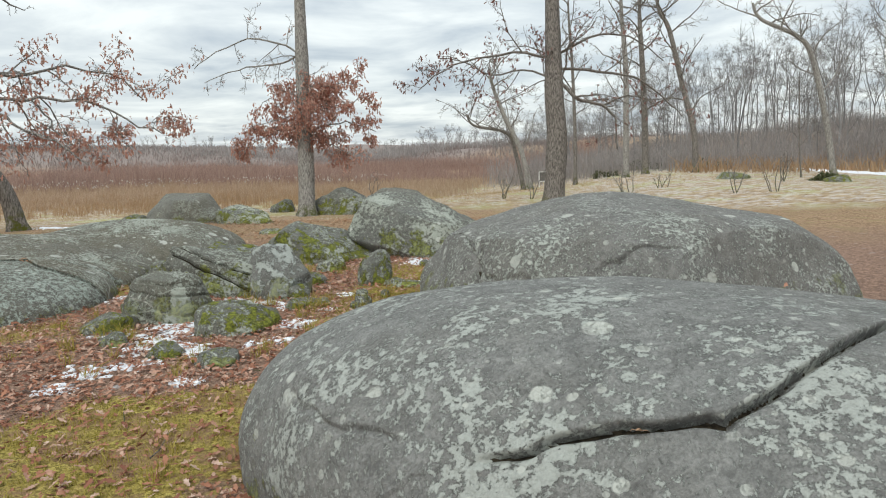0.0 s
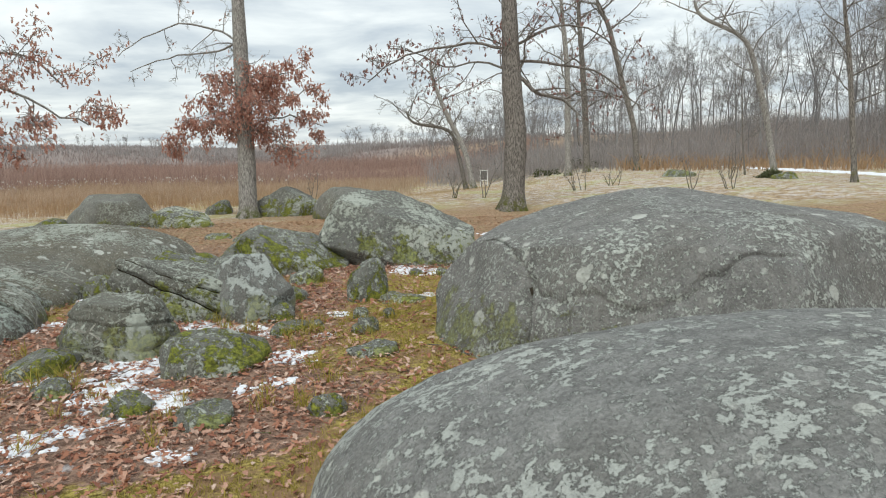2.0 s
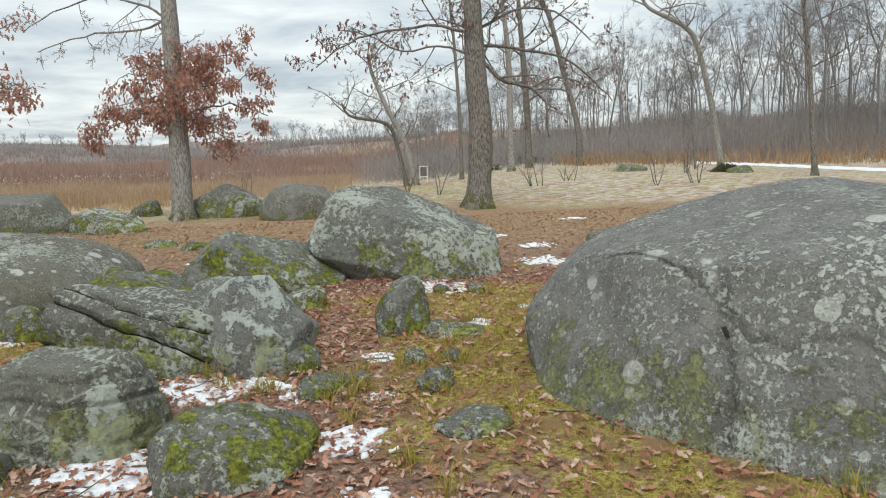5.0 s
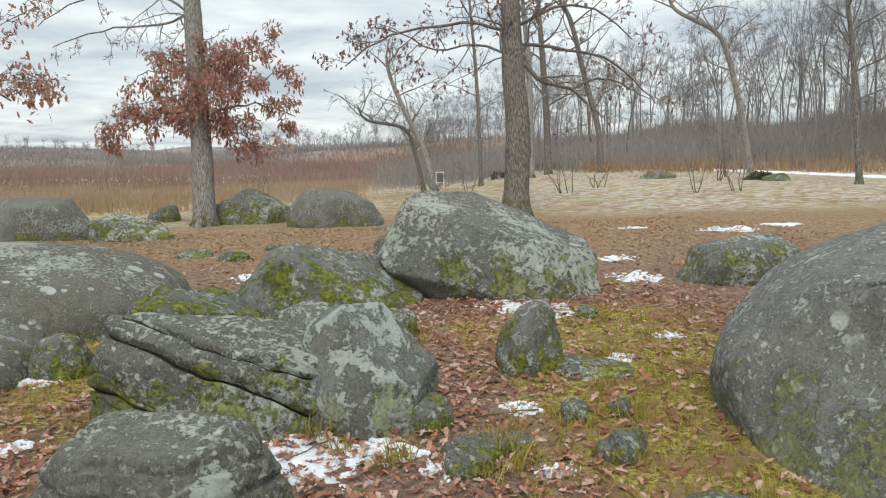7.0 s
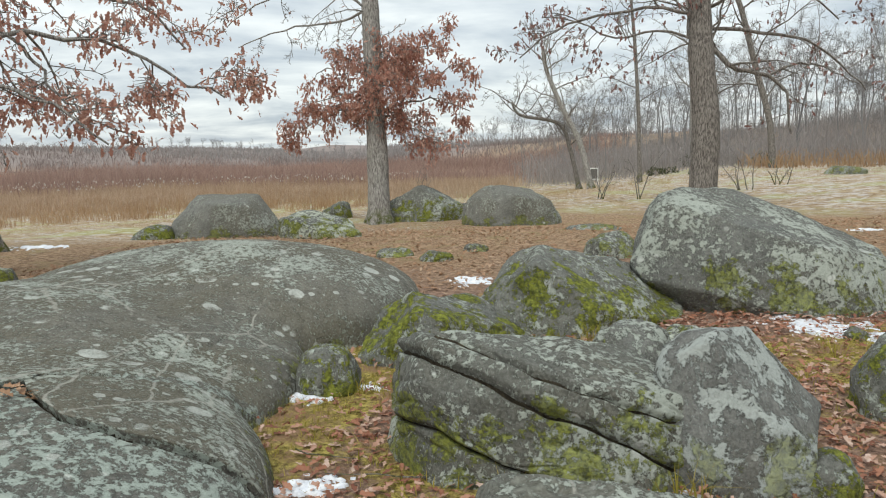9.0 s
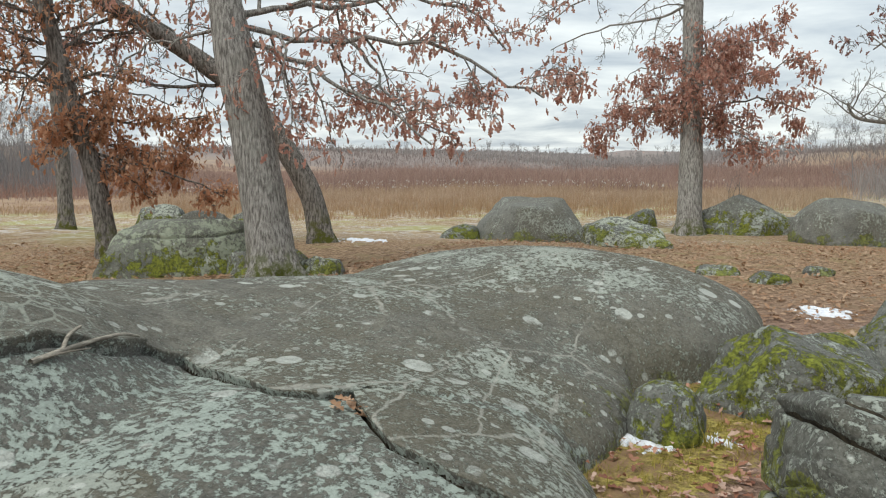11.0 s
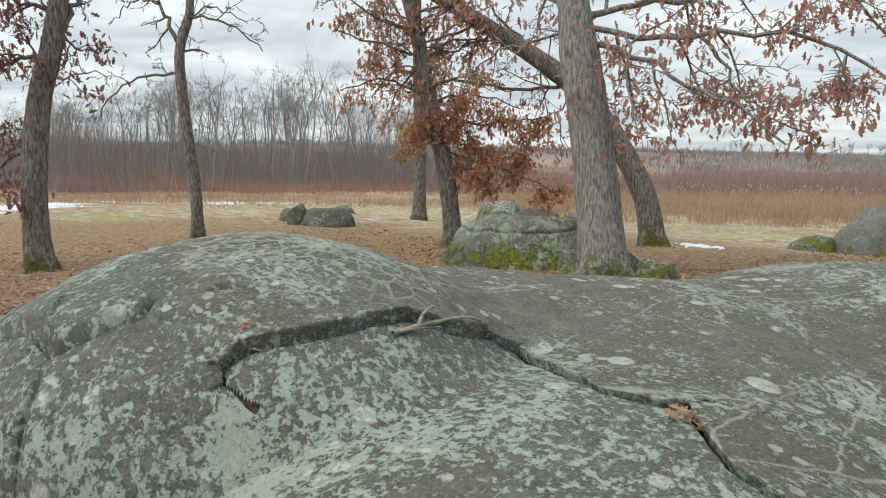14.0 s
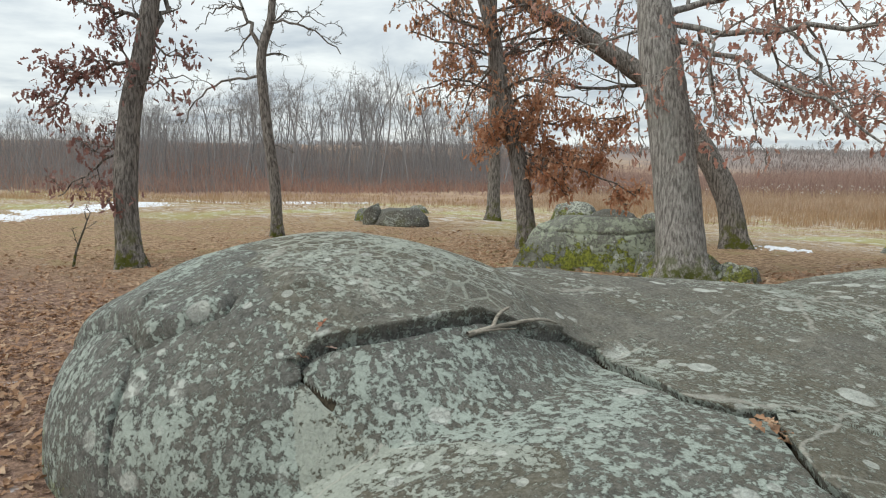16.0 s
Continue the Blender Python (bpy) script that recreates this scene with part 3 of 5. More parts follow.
boulder(-2.41, 7.5, (0.43, 0.42, 0.27), 0, 17, "low rounded mossy rock among fallen leaves", rock_mossy, name="rock", lift=0.02, rough=0.12, cuts=[(0.2, -0.5, 1, 0.8)])
boulder(-2.58, 12.3, (1.02, 0.62, 0.58), 24, 18, "sloping lichen-covered boulder with moss seams", rock_mossy, detail=6, lift=0.10, rough=0.12, square=2.6,
        cuts=[(0.5, -0.5, 0.9, 0.55), (-0.8, -0.5, 0.2, 0.75)])
boulder(-1.23, 9.85, (0.23, 0.22, 0.35), 12, 19, "upright green mossy rock in the grass", rock_mossy, name="rock", lift=0.1, rough=0.1, square=2.8, cuts=[(0.2, -0.8, 0.4, 0.75), (-0.4, 0, 1, 0.85)])
boulder(-8.3, 21.6, (1.25, 0.95, 0.84), 0, 20, "smooth grey flat-topped boulder", rock_smooth, lift=0.1, rough=0.06, square=3.0, cuts=[(0.0, -0.1, 1, 0.85), (-0.8, -0.3, 0.6, 0.8)])
boulder(-6.05, 19.9, (0.88, 0.55, 0.5), -20, 21, "pale lichen-crusted boulder with bright moss", rock_pale, lift=0.02, rough=0.16, cuts=[(0.4, -0.2, 0.9, 0.6)])
boulder(-4.15, 25.2, (1.0, 0.8, 0.82), 0, 22, "dark mossy boulder beside an oak trunk", rock_mossy, lift=0.1, cuts=[(0.5, -0.1, 0.9, 0.75)])
boulder(-2.0, 23.6, (1.2, 0.9, 0.85), 0, 23, "smooth dark rounded boulder with a mossy end", rock_smooth, lift=0.1, rough=0.07, square=2.3, cuts=[(0.3, -0.2, 1, 0.8)])
boulder(2.3, 12.8, (0.85, 0.55, 0.45), 10, 24, "low grey boulder behind a larger one", rock_grey, lift=0.08, square=2.8, cuts=[(-0.2, 0, 1, 0.75)])
boulder(-10.95, 14.6, (1.40, 0.75, 0.68), 45, 25, "green mossy split boulder behind an oak", rock_split, detail=6, lift=0.06, rough=0.07, square=2.6,
        cuts=[(0.2, 0.1, 1, 0.85), (0.6, -0.8, 0.3, 0.8)], cracks=[(0.1, -0.1, 0.99, 0.58, 0.015, 0.03, 0.01)])
boulder(-18.0, 15.8, (0.64, 0.48, 0.37), 30, 26, "dark grey boulder split from its neighbour", rock_dark, lift=0.05, cuts=[(0, 0, 1, 0.8)])
boulder(-18.6, 15.42, (0.26, 0.32, 0.37), 30, 28, "dark narrow broken piece of boulder", rock_dark, lift=0.08, cuts=[(-0.5, 0, 0.8, 0.7)])
boulder(-4.46, 10.58, (0.23, 0.21, 0.21), 0, 27, "small round dark mossy rock", rock_mossy, name="rock", lift=0.08, rough=0.05, square=2.1)
boulder(-9.6, 20.9, (0.45, 0.5, 0.35), 0, 29, "small mossy rock behind a boulder", rock_mossy, name="rock", cuts=[(-0.6, 0, 0.8, 0.6)])
boulder(-3.0, 25.2, (0.7, 0.5, 0.42), 0, 30, "low mossy rock between two boulders", rock_mossy, name="rock")
boulder(-17.2, 20.5, (0.62, 0.5, 0.55), 40, 31, "pale grey far boulder in the meadow", rock_pale, lift=0.05)
boulder(-16.3, 21.0, (0.75, 0.5, 0.42), 40, 32, "dark low far boulder in the meadow", rock_dark, lift=0.05)
boulder(-16.5, 22.9, (0.5, 0.4, 0.42), 40, 33, "pale small far boulder in the meadow", rock_pale, lift=0.02)
boulder(-1.35, 15.9, (0.42, 0.35, 0.3), 0, 34, "small grey rock at a boulder's foot", rock_grey, name="rock")
boulder(-3.68, 11.5, (0.66, 0.46, 0.42), 38, 35, "broken grey rock with mossy edges", rock_mossy, detail=6, strata=(0.35, 0.3, 0.88, 0.12, 0.02), lift=0.05, rough=0.16, cuts=[(0.4, -0.3, 0.9, 0.6)])
boulder(-2.75, 9.75, (0.36, 0.28, 0.5), 20, 36, "grey boulder wedged behind others", rock_grey, lift=0.02, rough=0.14)
boulder(-0.9, 19.9, (0.62, 0.3, 0.10), 5, 37, "flat grey slab lying in the leaves", rock_grey, name="rock")

# smaller stones set in the ground
STONES = [(-2.77, 6.5, .17, .12), (-2.18, 6.2, .22, .10), (-1.41, 6.25, .13, .12), (-0.95, 6.05, .20, .08), (-1.24, 8.35, .12, .08), (-1.12, 7.65, .22, .07),
          (-2.0, 8.4, .14, .08), (-0.85, 9.7, .26, .07), (-3.72, 7.42, .30, .17), (-3.4, 6.85, .15, .1), (-2.1, 9.95, .2, .16), (-0.27, 11.25, .11, .1),
          (-2.12, 8.98, .17, .17), (-1.0, 9.8, .2, .08), (-1.93, 8.55, .16, .09), (-1.28, 8.85, .09, .1), (-1.0, 8.87, .07, .09), (-1.2, 8.35, .11, .14),
          (-1.7, 8.55, .09, .08), (-4.4, 16.5, .26, .1), (-3.8, 16.1, .26, .12), (-3.2, 16.85, .18, .1), (-6.6, 26.5, .5, .45), (-2.05, 11.1, .22, .2),
          (-0.62, 11.35, .1, .08), (13.2, 36.8, .8, .35), (15.9, 32.0, .55, .3), (17.6, 56, 1.3, .5), (-19.6, 15.8, .3, .3), (-24, 20.5, .35, .3), (-10.0, 14.35, .32, .3), (-9.15, 14.75, .28, .22)]
for i, (x, y, w, h) in enumerate(STONES):
    me = rock_mesh("rock", (w, w * 0.85, h), i * 77, 300 + i, (rock_mossy, rock_grey, rock_mossy, rock_pale)[i % 4], rough=0.14, detail=4, square=2.3 + 0.2 * (i % 4), cuts=[(0.3 * (-1) ** i, -0.4, 1, 0.75)], facets=5)
    stone = new("rock", me)
    stone.location = (x, y, gz(x, y) + 0.01)
    tagged(stone, "small mossy grey stone half sunk in leaf litter", "rock", "stones set in the ground")

# ---- the broad rock shelf: a mound with an upper layer that ends in a broken ledge ----
LOBES = ((-7.75, 8.43, 1.48, 1.38, 0.0, 0.91), (-5.87, 12.78, 1.95, 1.8, -0.07, 0.60), (-6.9, 10.65, 1.75, 1.6, -0.07, 0.58), (-5.85, 8.75, 1.4, 1.6, -0.15, 0.55), (-7.7, 9.7, 1.3, 1.2, 0, 0.58), (-5.7, 10.6, 1.05, 1.5, -0.13, 0.36))
LEDGE = [(-6.60, 7.82), (-6.72, 7.76), (-6.80, 7.78), (-6.82, 7.88), (-6.78, 8.0), (-6.72, 8.18), (-6.68, 8.39), (-6.70, 8.69), (-6.65, 8.90), (-6.70, 9.18), (-6.60, 9.34),
         (-6.26, 9.21), (-5.89, 9.04), (-5.71, 9.10), (-5.58, 9.22), (-5.47, 9.06), (-5.36, 8.96), (-5.22, 8.85), (-4.95, 8.80), (-4.3, 8.9)]


def lobes_height(x, y):
    total = 0
    for cx, cy, a, b, base, h in LOBES:
        q = 1 - ((x - cx) / a) ** 2 - ((y - cy) / b) ** 2
        z = base + h * np.sign(q) * np.sqrt(np.abs(q))
        total = total + np.exp(np.clip(z, -2, 2) * 9)
    return np.log(total) / 9


def stretches(*pieces):
    """Steps along an axis, finer where the ledge and cracks run: (start, end, count) for each stretch."""
    return np.concatenate([np.linspace(a, b, n, endpoint=False) for a, b, n in pieces])


xs_, ys_ = stretches((-9.4, -7.9, 70), (-7.9, -5.1, 420), (-5.1, -3.79, 60)), stretches((6.8, 7.0, 16), (7.0, 9.45, 380), (9.45, 14.7, 150))
nx, ny = len(xs_), len(ys_)
sx, sy = np.meshgrid(xs_, ys_)
jx, jy = sx + 0.03 * wave(sx * 5, sy * 5, 21) + 0.006 * wave(sx * 19, sy * 19, 22), sy + 0.03 * wave(sx * 5, sy * 5, 23) + 0.006 * wave(sx * 19, sy * 19, 24)
sz = lobes_height(sx, sy) + 0.03 * wave(sx * 1.6, sy * 1.6, 25) + 0.008 * wave(sx * 7, sy * 7, 26) + 0.003 * wave(sx * 25, sy * 25, 27)
gap, side = to_line(jx, jy, [(-6.50, 7.88)] + LEDGE)
upper = side > 0
signed = gap * side
fade = 1 - step(gap, 0.10, 0.75)
opened = 1 - step(sx, -6.70, -6.50) * (1 - step(sy, 7.98, 8.2))
sz = sz + (0.030 * step(signed, -0.012, 0.008) - 0.010) * fade * opened - opened * (0.062 + 0.02 * wave(sx * 3, sy * 3, 33)) * np.exp(-((signed + 0.027) / 0.014) ** 2)
ey, ex = np.gradient(signed, sy[:, 0], sx[0])
lip = opened * 0.046 * np.exp(-((signed - 0.010) / 0.018) ** 2) / np.maximum(np.hypot(ex, ey), 1.0)
# a broken slab and a split at the western end
for line, wide, deep, up in (([(-7.20, 7.84), (-7.27, 7.74), (-7.22, 7.67), (-7.30, 7.52), (-7.39, 7.37), (-7.58, 7.36), (-7.77, 7.33), (-8.05, 7.25), (-8.4, 7.3)], 0.016, 0.055, 0.055),
                             ([(-7.46, 7.36), (-7.33, 7.28), (-7.26, 7.20), (-7.16, 7.14), (-7.06, 7.05), (-6.95, 6.9)], 0.014, 0.05, 0.035),
                             ([(-7.16, 7.16), (-6.98, 7.28), (-6.8, 7.2)], 0.012, 0.04, 0.02)):
    gap2, side2 = to_line(jx, jy, line)
    lone = step(np.hypot(sx - line[0][0], sy - line[0][1]), 0.03, 0.25)
    sz = sz + lone * (np.where(side2 < 0, up, 0) * (1 - step(gap2, 0.05, 0.35)) - deep * np.exp(-(gap2 / wide) ** 2))
sz = np.maximum(sz, -0.45)
idx = np.arange(nx * ny).reshape(ny, nx)
quads = np.stack([idx[:-1, :-1], idx[:-1, 1:], idx[1:, 1:], idx[1:, :-1]], -1).reshape(-1, 4)
quads = quads[(sz.ravel()[quads].max(1) > -0.30)]
shelf_mesh = grid_mesh("boulder", np.stack([sx - ex * lip + 6.5, sy - ey * lip - 10, sz + 0.13], -1).reshape(-1, 3), quads, rock_shelf, True)
shelf_mesh.materials.append(rock_crusted)
shelf_mesh.materials.append(soil_shade)
near_part = sy + 0.25 * (sx + 7.5) < 8.0 + 0.25 * wave(sx * 2, sy * 2, 29) + 0.12 * wave(sx * 7, sy * 7, 30)
crust = ((~upper) | near_part).ravel()[quads[:, 0]]
# band below the lip painted dark: the overhang's shade plus gathered soil
in_crack = (signed > -0.043 + 0.006 * wave(sx * 6, sy * 6, 34)) & (signed < -0.016) & (gap < 0.2) & (opened > 0.4)
shelf_mesh.polygons.foreach_set("material_index", np.where(in_crack.ravel()[quads[:, 0]], 2, crust).astype(np.int32))
shelf = new("boulder", shelf_mesh)
shelf.location = (-6.5, 10, -0.13)
tagged(shelf, "broad low rock shelf with a broken ledge, lichen and pale veins", "boulder")


# ---- trees ----
def tube(points, radii, sides):
    """Rings along a line, as vertices and quads."""
    points = np.asarray(points, float)
    d = np.gradient(points, axis=0)
    d /= np.linalg.norm(d, axis=1, keepdims=True) + 1e-9
    ref = np.array([0.31, 0.95, 0.1]) if abs(d[0, 2]) > 0.5 else np.array([0.1, 0.2, 0.97])
    u = np.cross(d, ref)
    u /= np.linalg.norm(u, axis=1, keepdims=True) + 1e-9
    v = np.cross(d, u)
    a = np.arange(sides) * 2 * math.pi / sides
    ring = points[:, None] + np.asarray(radii)[:, None, None] * (np.cos(a)[None, :, None] * u[:, None] + np.sin(a)[None, :, None] * v[:, None])
    k = np.arange(len(points) - 1)[:, None] * sides
    j = np.arange(sides)
    q = np.stack([k + j, k + (j + 1) % sides, k + sides + (j + 1) % sides, k + sides + j], -1).reshape(-1, 4)
    return ring.reshape(-1, 3), q


class Wood:
    """Collects tubes into one mesh."""

    def __init__(self):
        self.v, self.q, self.n, self.tips = [], [], 0, []

    def add(self, points, radii, sides):
        v, q = tube(points, radii, sides)
        self.v.append(v)
        self.q.append(q + self.n)
        self.n += len(v)

    def mesh(self, name, material):
        return grid_mesh(name, np.concatenate(self.v), np.concatenate(self.q), material, True)


def wander(rs, start, heading, length, steps, bend, lift):
    p, d = np.array(start, float), np.array(heading, float)
    d /= np.linalg.norm(d)
    out = [p.copy()]
    for _ in range(steps):
        d = d + rs.normal(0, bend, 3) + np.array([0, 0, lift])
        d /= np.linalg.norm(d)
        p = p + d * length / steps
        out.append(p.copy())
    return np.array(out)


def sprout(wood, rs, line, r0, level, depth, spread=0.9, ratio=0.55, count=5, bend=0.16, sides=(8, 6, 4, 3, 3), lift=0.03, first=0.3, thin=0.006):
    """Side branches along a line, and their branches in turn; ends are noted as tips."""
    length = np.linalg.norm(np.diff(line, axis=0), axis=1).sum()
    for i in range(count):
        f = first + (1 - first) * (i + rs.uniform(0.1, 0.9)) / count
        k = f * (len(line) - 1)
        a = int(min(k, len(line) - 2))
        p = line[a] + (line[a + 1] - line[a]) * (k - a)
        d = line[a + 1] - line[a]
        d = d / np.linalg.norm(d)
        side = np.cross(d, rs.normal(0, 1, 3))
        side /= np.linalg.norm(side) + 1e-9
        head = d * rs.uniform(0.3, 0.8) + side * spread
        n = (4, 3, 2, 1)[min(level, 3)] if thin > 0.008 else (6, 5, 4, 2)[min(level, 3)]
        ln = length * ratio * rs.uniform(0.6, 1.1) * (1.15 - 0.6 * f)
        sub = wander(rs, p, head, ln, n, bend, lift)
        r = max(r0 * (1 - 0.75 * f) * 0.6, thin)
        wood.add(sub, np.linspace(r, max(r * 0.25, thin * 0.6), n + 1), sides[min(level, 4)])
        if level == 2:
            wood.tips.append((sub, r))
        if level < depth:
            sprout(wood, rs, sub, r, level + 1, depth, spread, ratio, max(3, count - 1), bend * 1.15, sides, lift, 0.2, thin)
        else:
            wood.tips.append((sub, r))


LEAF = np.array([(0, 0, 0), (0.16, 0.22, 0.03), (0.10, 0.36, 0), (0.26, 0.55, 0.05), (0.14, 0.70, 0), (0.15, 0.88, 0.04), (0, 1.0, -0.05),
                 (-0.15, 0.86, 0.04), (-0.13, 0.68, 0), (-0.27, 0.52, 0.06), (-0.10, 0.34, 0), (-0.15, 0.20, 0.03)])
LEAF_TRI = np.array([(0, 1, 11), (1, 2, 10), (1, 10, 11), (2, 3, 4), (2, 4, 8), (2, 8, 10), (8, 9, 10), (4, 5, 7), (4, 7, 8), (5, 6, 7)])


def leaf_mesh(name, places, sizes, rs, material, droop=1.0, flat=False):
    """Lobed leaves at the given places: hanging at all angles, or lying flat."""
    n = len(places)
    shape, tri = LEAF, LEAF_TRI
    yaw, pitch, roll = rs.uniform(0, 6.28, n), rs.normal(-0.9 * droop, 0.6, n), rs.normal(0, 0.7, n)
    if flat:
        pitch, roll = rs.normal(0, 0.28, n), rs.normal(0, 0.28, n)
    cy, sy_, cp, sp, cr, sr = np.cos(yaw), np.sin(yaw), np.cos(pitch), np.sin(pitch), np.cos(roll), np.sin(roll)
    p = shape[None] * np.asarray(sizes)[:, None, None]
    curl = rs.uniform(-0.2, 0.7, n)[:, None]
    x, y, z = p[..., 0], p[..., 1], p[..., 2] + curl * np.abs(p[..., 0]) * 1.2
    x, z = x * cr[:, None] + z * sr[:, None], z * cr[:, None] - x * sr[:, None]
    y, z = y * cp[:, None] - z * sp[:, None], y * sp[:, None] + z * cp[:, None]
    x, y = x * cy[:, None] - y * sy_[:, None], x * sy_[:, None] + y * cy[:, None]
    v = np.stack([x, y, z], -1) + np.asarray(places)[:, None]
    t = tri[None] + (np.arange(n) * len(shape))[:, None, None]
    return grid_mesh(name, v.reshape(-1, 3), t.reshape(-1, 3), material)


def foliage(wood, rs, per_tip, scatter, keep=None):
    out = []
    for line, _ in wood.tips:
        if keep is not None and not keep(line[-1]):
            continue
        for _ in range(rs.poisson(per_tip)):
            k = rs.uniform(0.2, 1.0) * (len(line) - 1)
            a = int(min(k, len(line) - 2))
            out.append(line[a] + (line[a + 1] - line[a]) * (k - a) + rs.normal(0, scatter, 3))
    return np.array(out) if out else np.zeros((0, 3))


def smooth_line(points, n):
    """A rounded line through control points."""
    p = np.asarray(points, float)
    t = np.linspace(0, len(p) - 1, n)
    out = []
    for u in t:
        i = int(min(u, len(p) - 2))
        f = u - i
        a, b, c_, d = p[max(i - 1, 0)], p[i], p[i + 1], p[min(i + 2, len(p) - 1)]
        out.append(0.5 * (2 * b + (c_ - a) * f + (2 * a - 5 * b + 4 * c_ - d) * f * f + (3 * b - a - 3 * c_ + d) * f ** 3))
    return np.array(out)


def big_tree(base, shape, radius, seed, label, mat, leaf=None, leaf_size=0.10, crown=None, name="oak_tree", ratio=0.42, scatter=0.10, thin=0.006, skirt=None):
    """shape: the trunk's points from the base, and the limbs as (points, radius, twigs, leaves a twig).
    skirt: (lowest, highest, boughs, reach, leaves) for leafy boughs all round the trunk. crown: bare boughs above."""
    rs = np.random.RandomState(seed)
    trunk, limbs = shape
    root = thing(name, base, label, "tree")
    wood = Wood()
    line = smooth_line(trunk, 40)
    h = line[:, 2]
    r = np.interp(np.linspace(0, 1, 40), [0, 0.5, 1], [radius, radius * 0.82, radius * 0.4])
    r = r * (1 + 0.4 * np.exp(-np.maximum(h, 0) / 0.2)) * (1 + 0.02 * rs.normal(0, 1, 40))
    wood.add(line, r, 24)
    for q in wood.v:
        ang = np.tile(np.arange(24) * 2 * math.pi / 24, 40)
        foot = np.exp(-np.maximum(q[:, 2], 0) / 0.16) * radius * 0.35 * (np.sin(ang * 4 + seed) + 0.5 * np.sin(ang * 7))
        q[:, 0] += np.cos(ang) * foot
        q[:, 1] += np.sin(ang) * foot
    part("trunk", wood.mesh("trunk", mat), root)

    def limb(l, rad, count, leaves, ratio_, lift):
        wood = Wood()
        wood.add(l, np.linspace(rad, rad * 0.3, len(l)), 8)
        sprout(wood, rs, l, rad, 1, 3, spread=0.85, ratio=ratio_, count=count, bend=0.2, lift=lift, first=0.12, thin=thin)
        ob = part("limb", wood.mesh("limb", mat), root)
        if leaf is not None and leaves:
            at = foliage(wood, rs, leaves * 0.33, scatter)
            if len(at):
                part("leaves", leaf_mesh("leaves", at, rs.uniform(0.7, 1.25, len(at)) * leaf_size, rs, leaf), ob, "clusters of dead brown oak leaves")["kind"] = "stuff"

    for points, rad, count, leaves in limbs:
        first = line[np.argmin(np.linalg.norm(line - np.array(points[0]), axis=1))]
        if np.linalg.norm(first - np.array(points[0])) < radius + 0.35:
            points = [tuple(first - (0, 0, 0.05))] + points
        l = smooth_line(points, 16)
        l[1:-1] += rs.normal(0, 0.025, (14, 3))
        limb(l, rad * 0.82, count, leaves, ratio, -0.015)
    if skirt:
        z0, z1, n, reach, leaves = skirt
        for i in range(n):
            z = z0 + (z1 - z0) * (i + 0.5) / n
            k = int(np.argmin(np.abs(line[:, 2] - z)))
            a = i * 2.39996 + rs.uniform(-0.3, 0.3)
            f = (i + 0.5) / n
            l = wander(rs, line[k], (math.cos(a), math.sin(a), 0.15 + 0.35 * f), reach * rs.uniform(0.75, 1.1) * (1.0 - 0.35 * f), 9, 0.12, -0.035)
            limb(l, 0.03, 7, leaves, 0.5, -0.02)
    if crown:
        z0, n, rad, reach = crown
        for i in range(n):
            k = z0 + (1 - z0) * i / n
            a = i * 2.4 + rs.uniform(-0.5, 0.5)
            l = wander(rs, line[int(k * 39)], (math.cos(a), math.sin(a), rs.uniform(0.4, 1.0)), reach * rs.uniform(0.6, 1.1), 8, 0.16, 0.02)
            limb(l, rad, 5, 0, 0.45, 0.0)
    return root


def scaled(shape, f):
    trunk, limbs = shape
    grow = lambda pts: [(x * f, y * f, z * f if z > 0 else z) for x, y, z in pts]
    return grow(trunk), [(grow(p), r * f, n, leaves) for p, r, n, leaves in limbs]


def based(x, y):
    return (x, y, gz(x, y))


TREE_1 = ([(0.00, 0.00, -0.10), (-0.15, 0.03, 0.98), (-0.35, 0.04, 2.07), (-0.53, 0.03, 2.94), (-0.63, 0.03, 3.52), (-0.93, 0.06, 5.24), (-1.23, 0.08, 6.97)], [
    ([(-0.34, 0.20, 3.12), (0.19, 0.47, 2.98), (0.76, 0.79, 2.98), (1.45, 1.21, 2.98), (1.98, 1.47, 2.77), (2.52, 1.72, 2.44), (2.96, 1.91, 2.26)], 0.055, 10, 4.5),
    ([(-0.38, 0.14, 2.94), (0.15, 0.27, 2.72), (0.56, 0.31, 2.51), (0.98, 0.36, 2.29), (1.46, 0.44, 2.04), (1.95, 0.51, 1.64)], 0.05, 7, 4.5),
    ([(0.64, 0.96, 2.98), (0.95, 0.90, 2.69), (1.21, 0.79, 2.29), (1.58, 0.78, 2.00), (2.11, 0.91, 1.75)], 0.03, 5, 4.5),
    ([(-0.38, 0.20, 3.30), (-0.11, 0.63, 3.45), (0.36, 1.22, 3.52), (0.94, 1.92, 3.74), (1.66, 2.67, 3.60), (2.07, 3.11, 3.09)], 0.06, 8, 4.5),
    ([(-0.48, 0.08, 3.05), (-0.91, 0.00, 3.10), (-1.36, -0.12, 2.97), (-1.81, -0.23, 2.86), (-2.19, -0.32, 2.57)], 0.035, 5, 1),
    ([(-0.58, 0.03, 3.23), (-1.24, 0.21, 3.66), (-2.01, 0.28, 3.95), (-2.88, 0.26, 4.17)], 0.07, 6, 4.5),
    ([(-0.45, 0.05, 2.65), (-0.81, 0.12, 2.21), (-1.03, 0.32, 1.85), (-1.16, 0.58, 1.49)], 0.02, 4, 4.5),
])
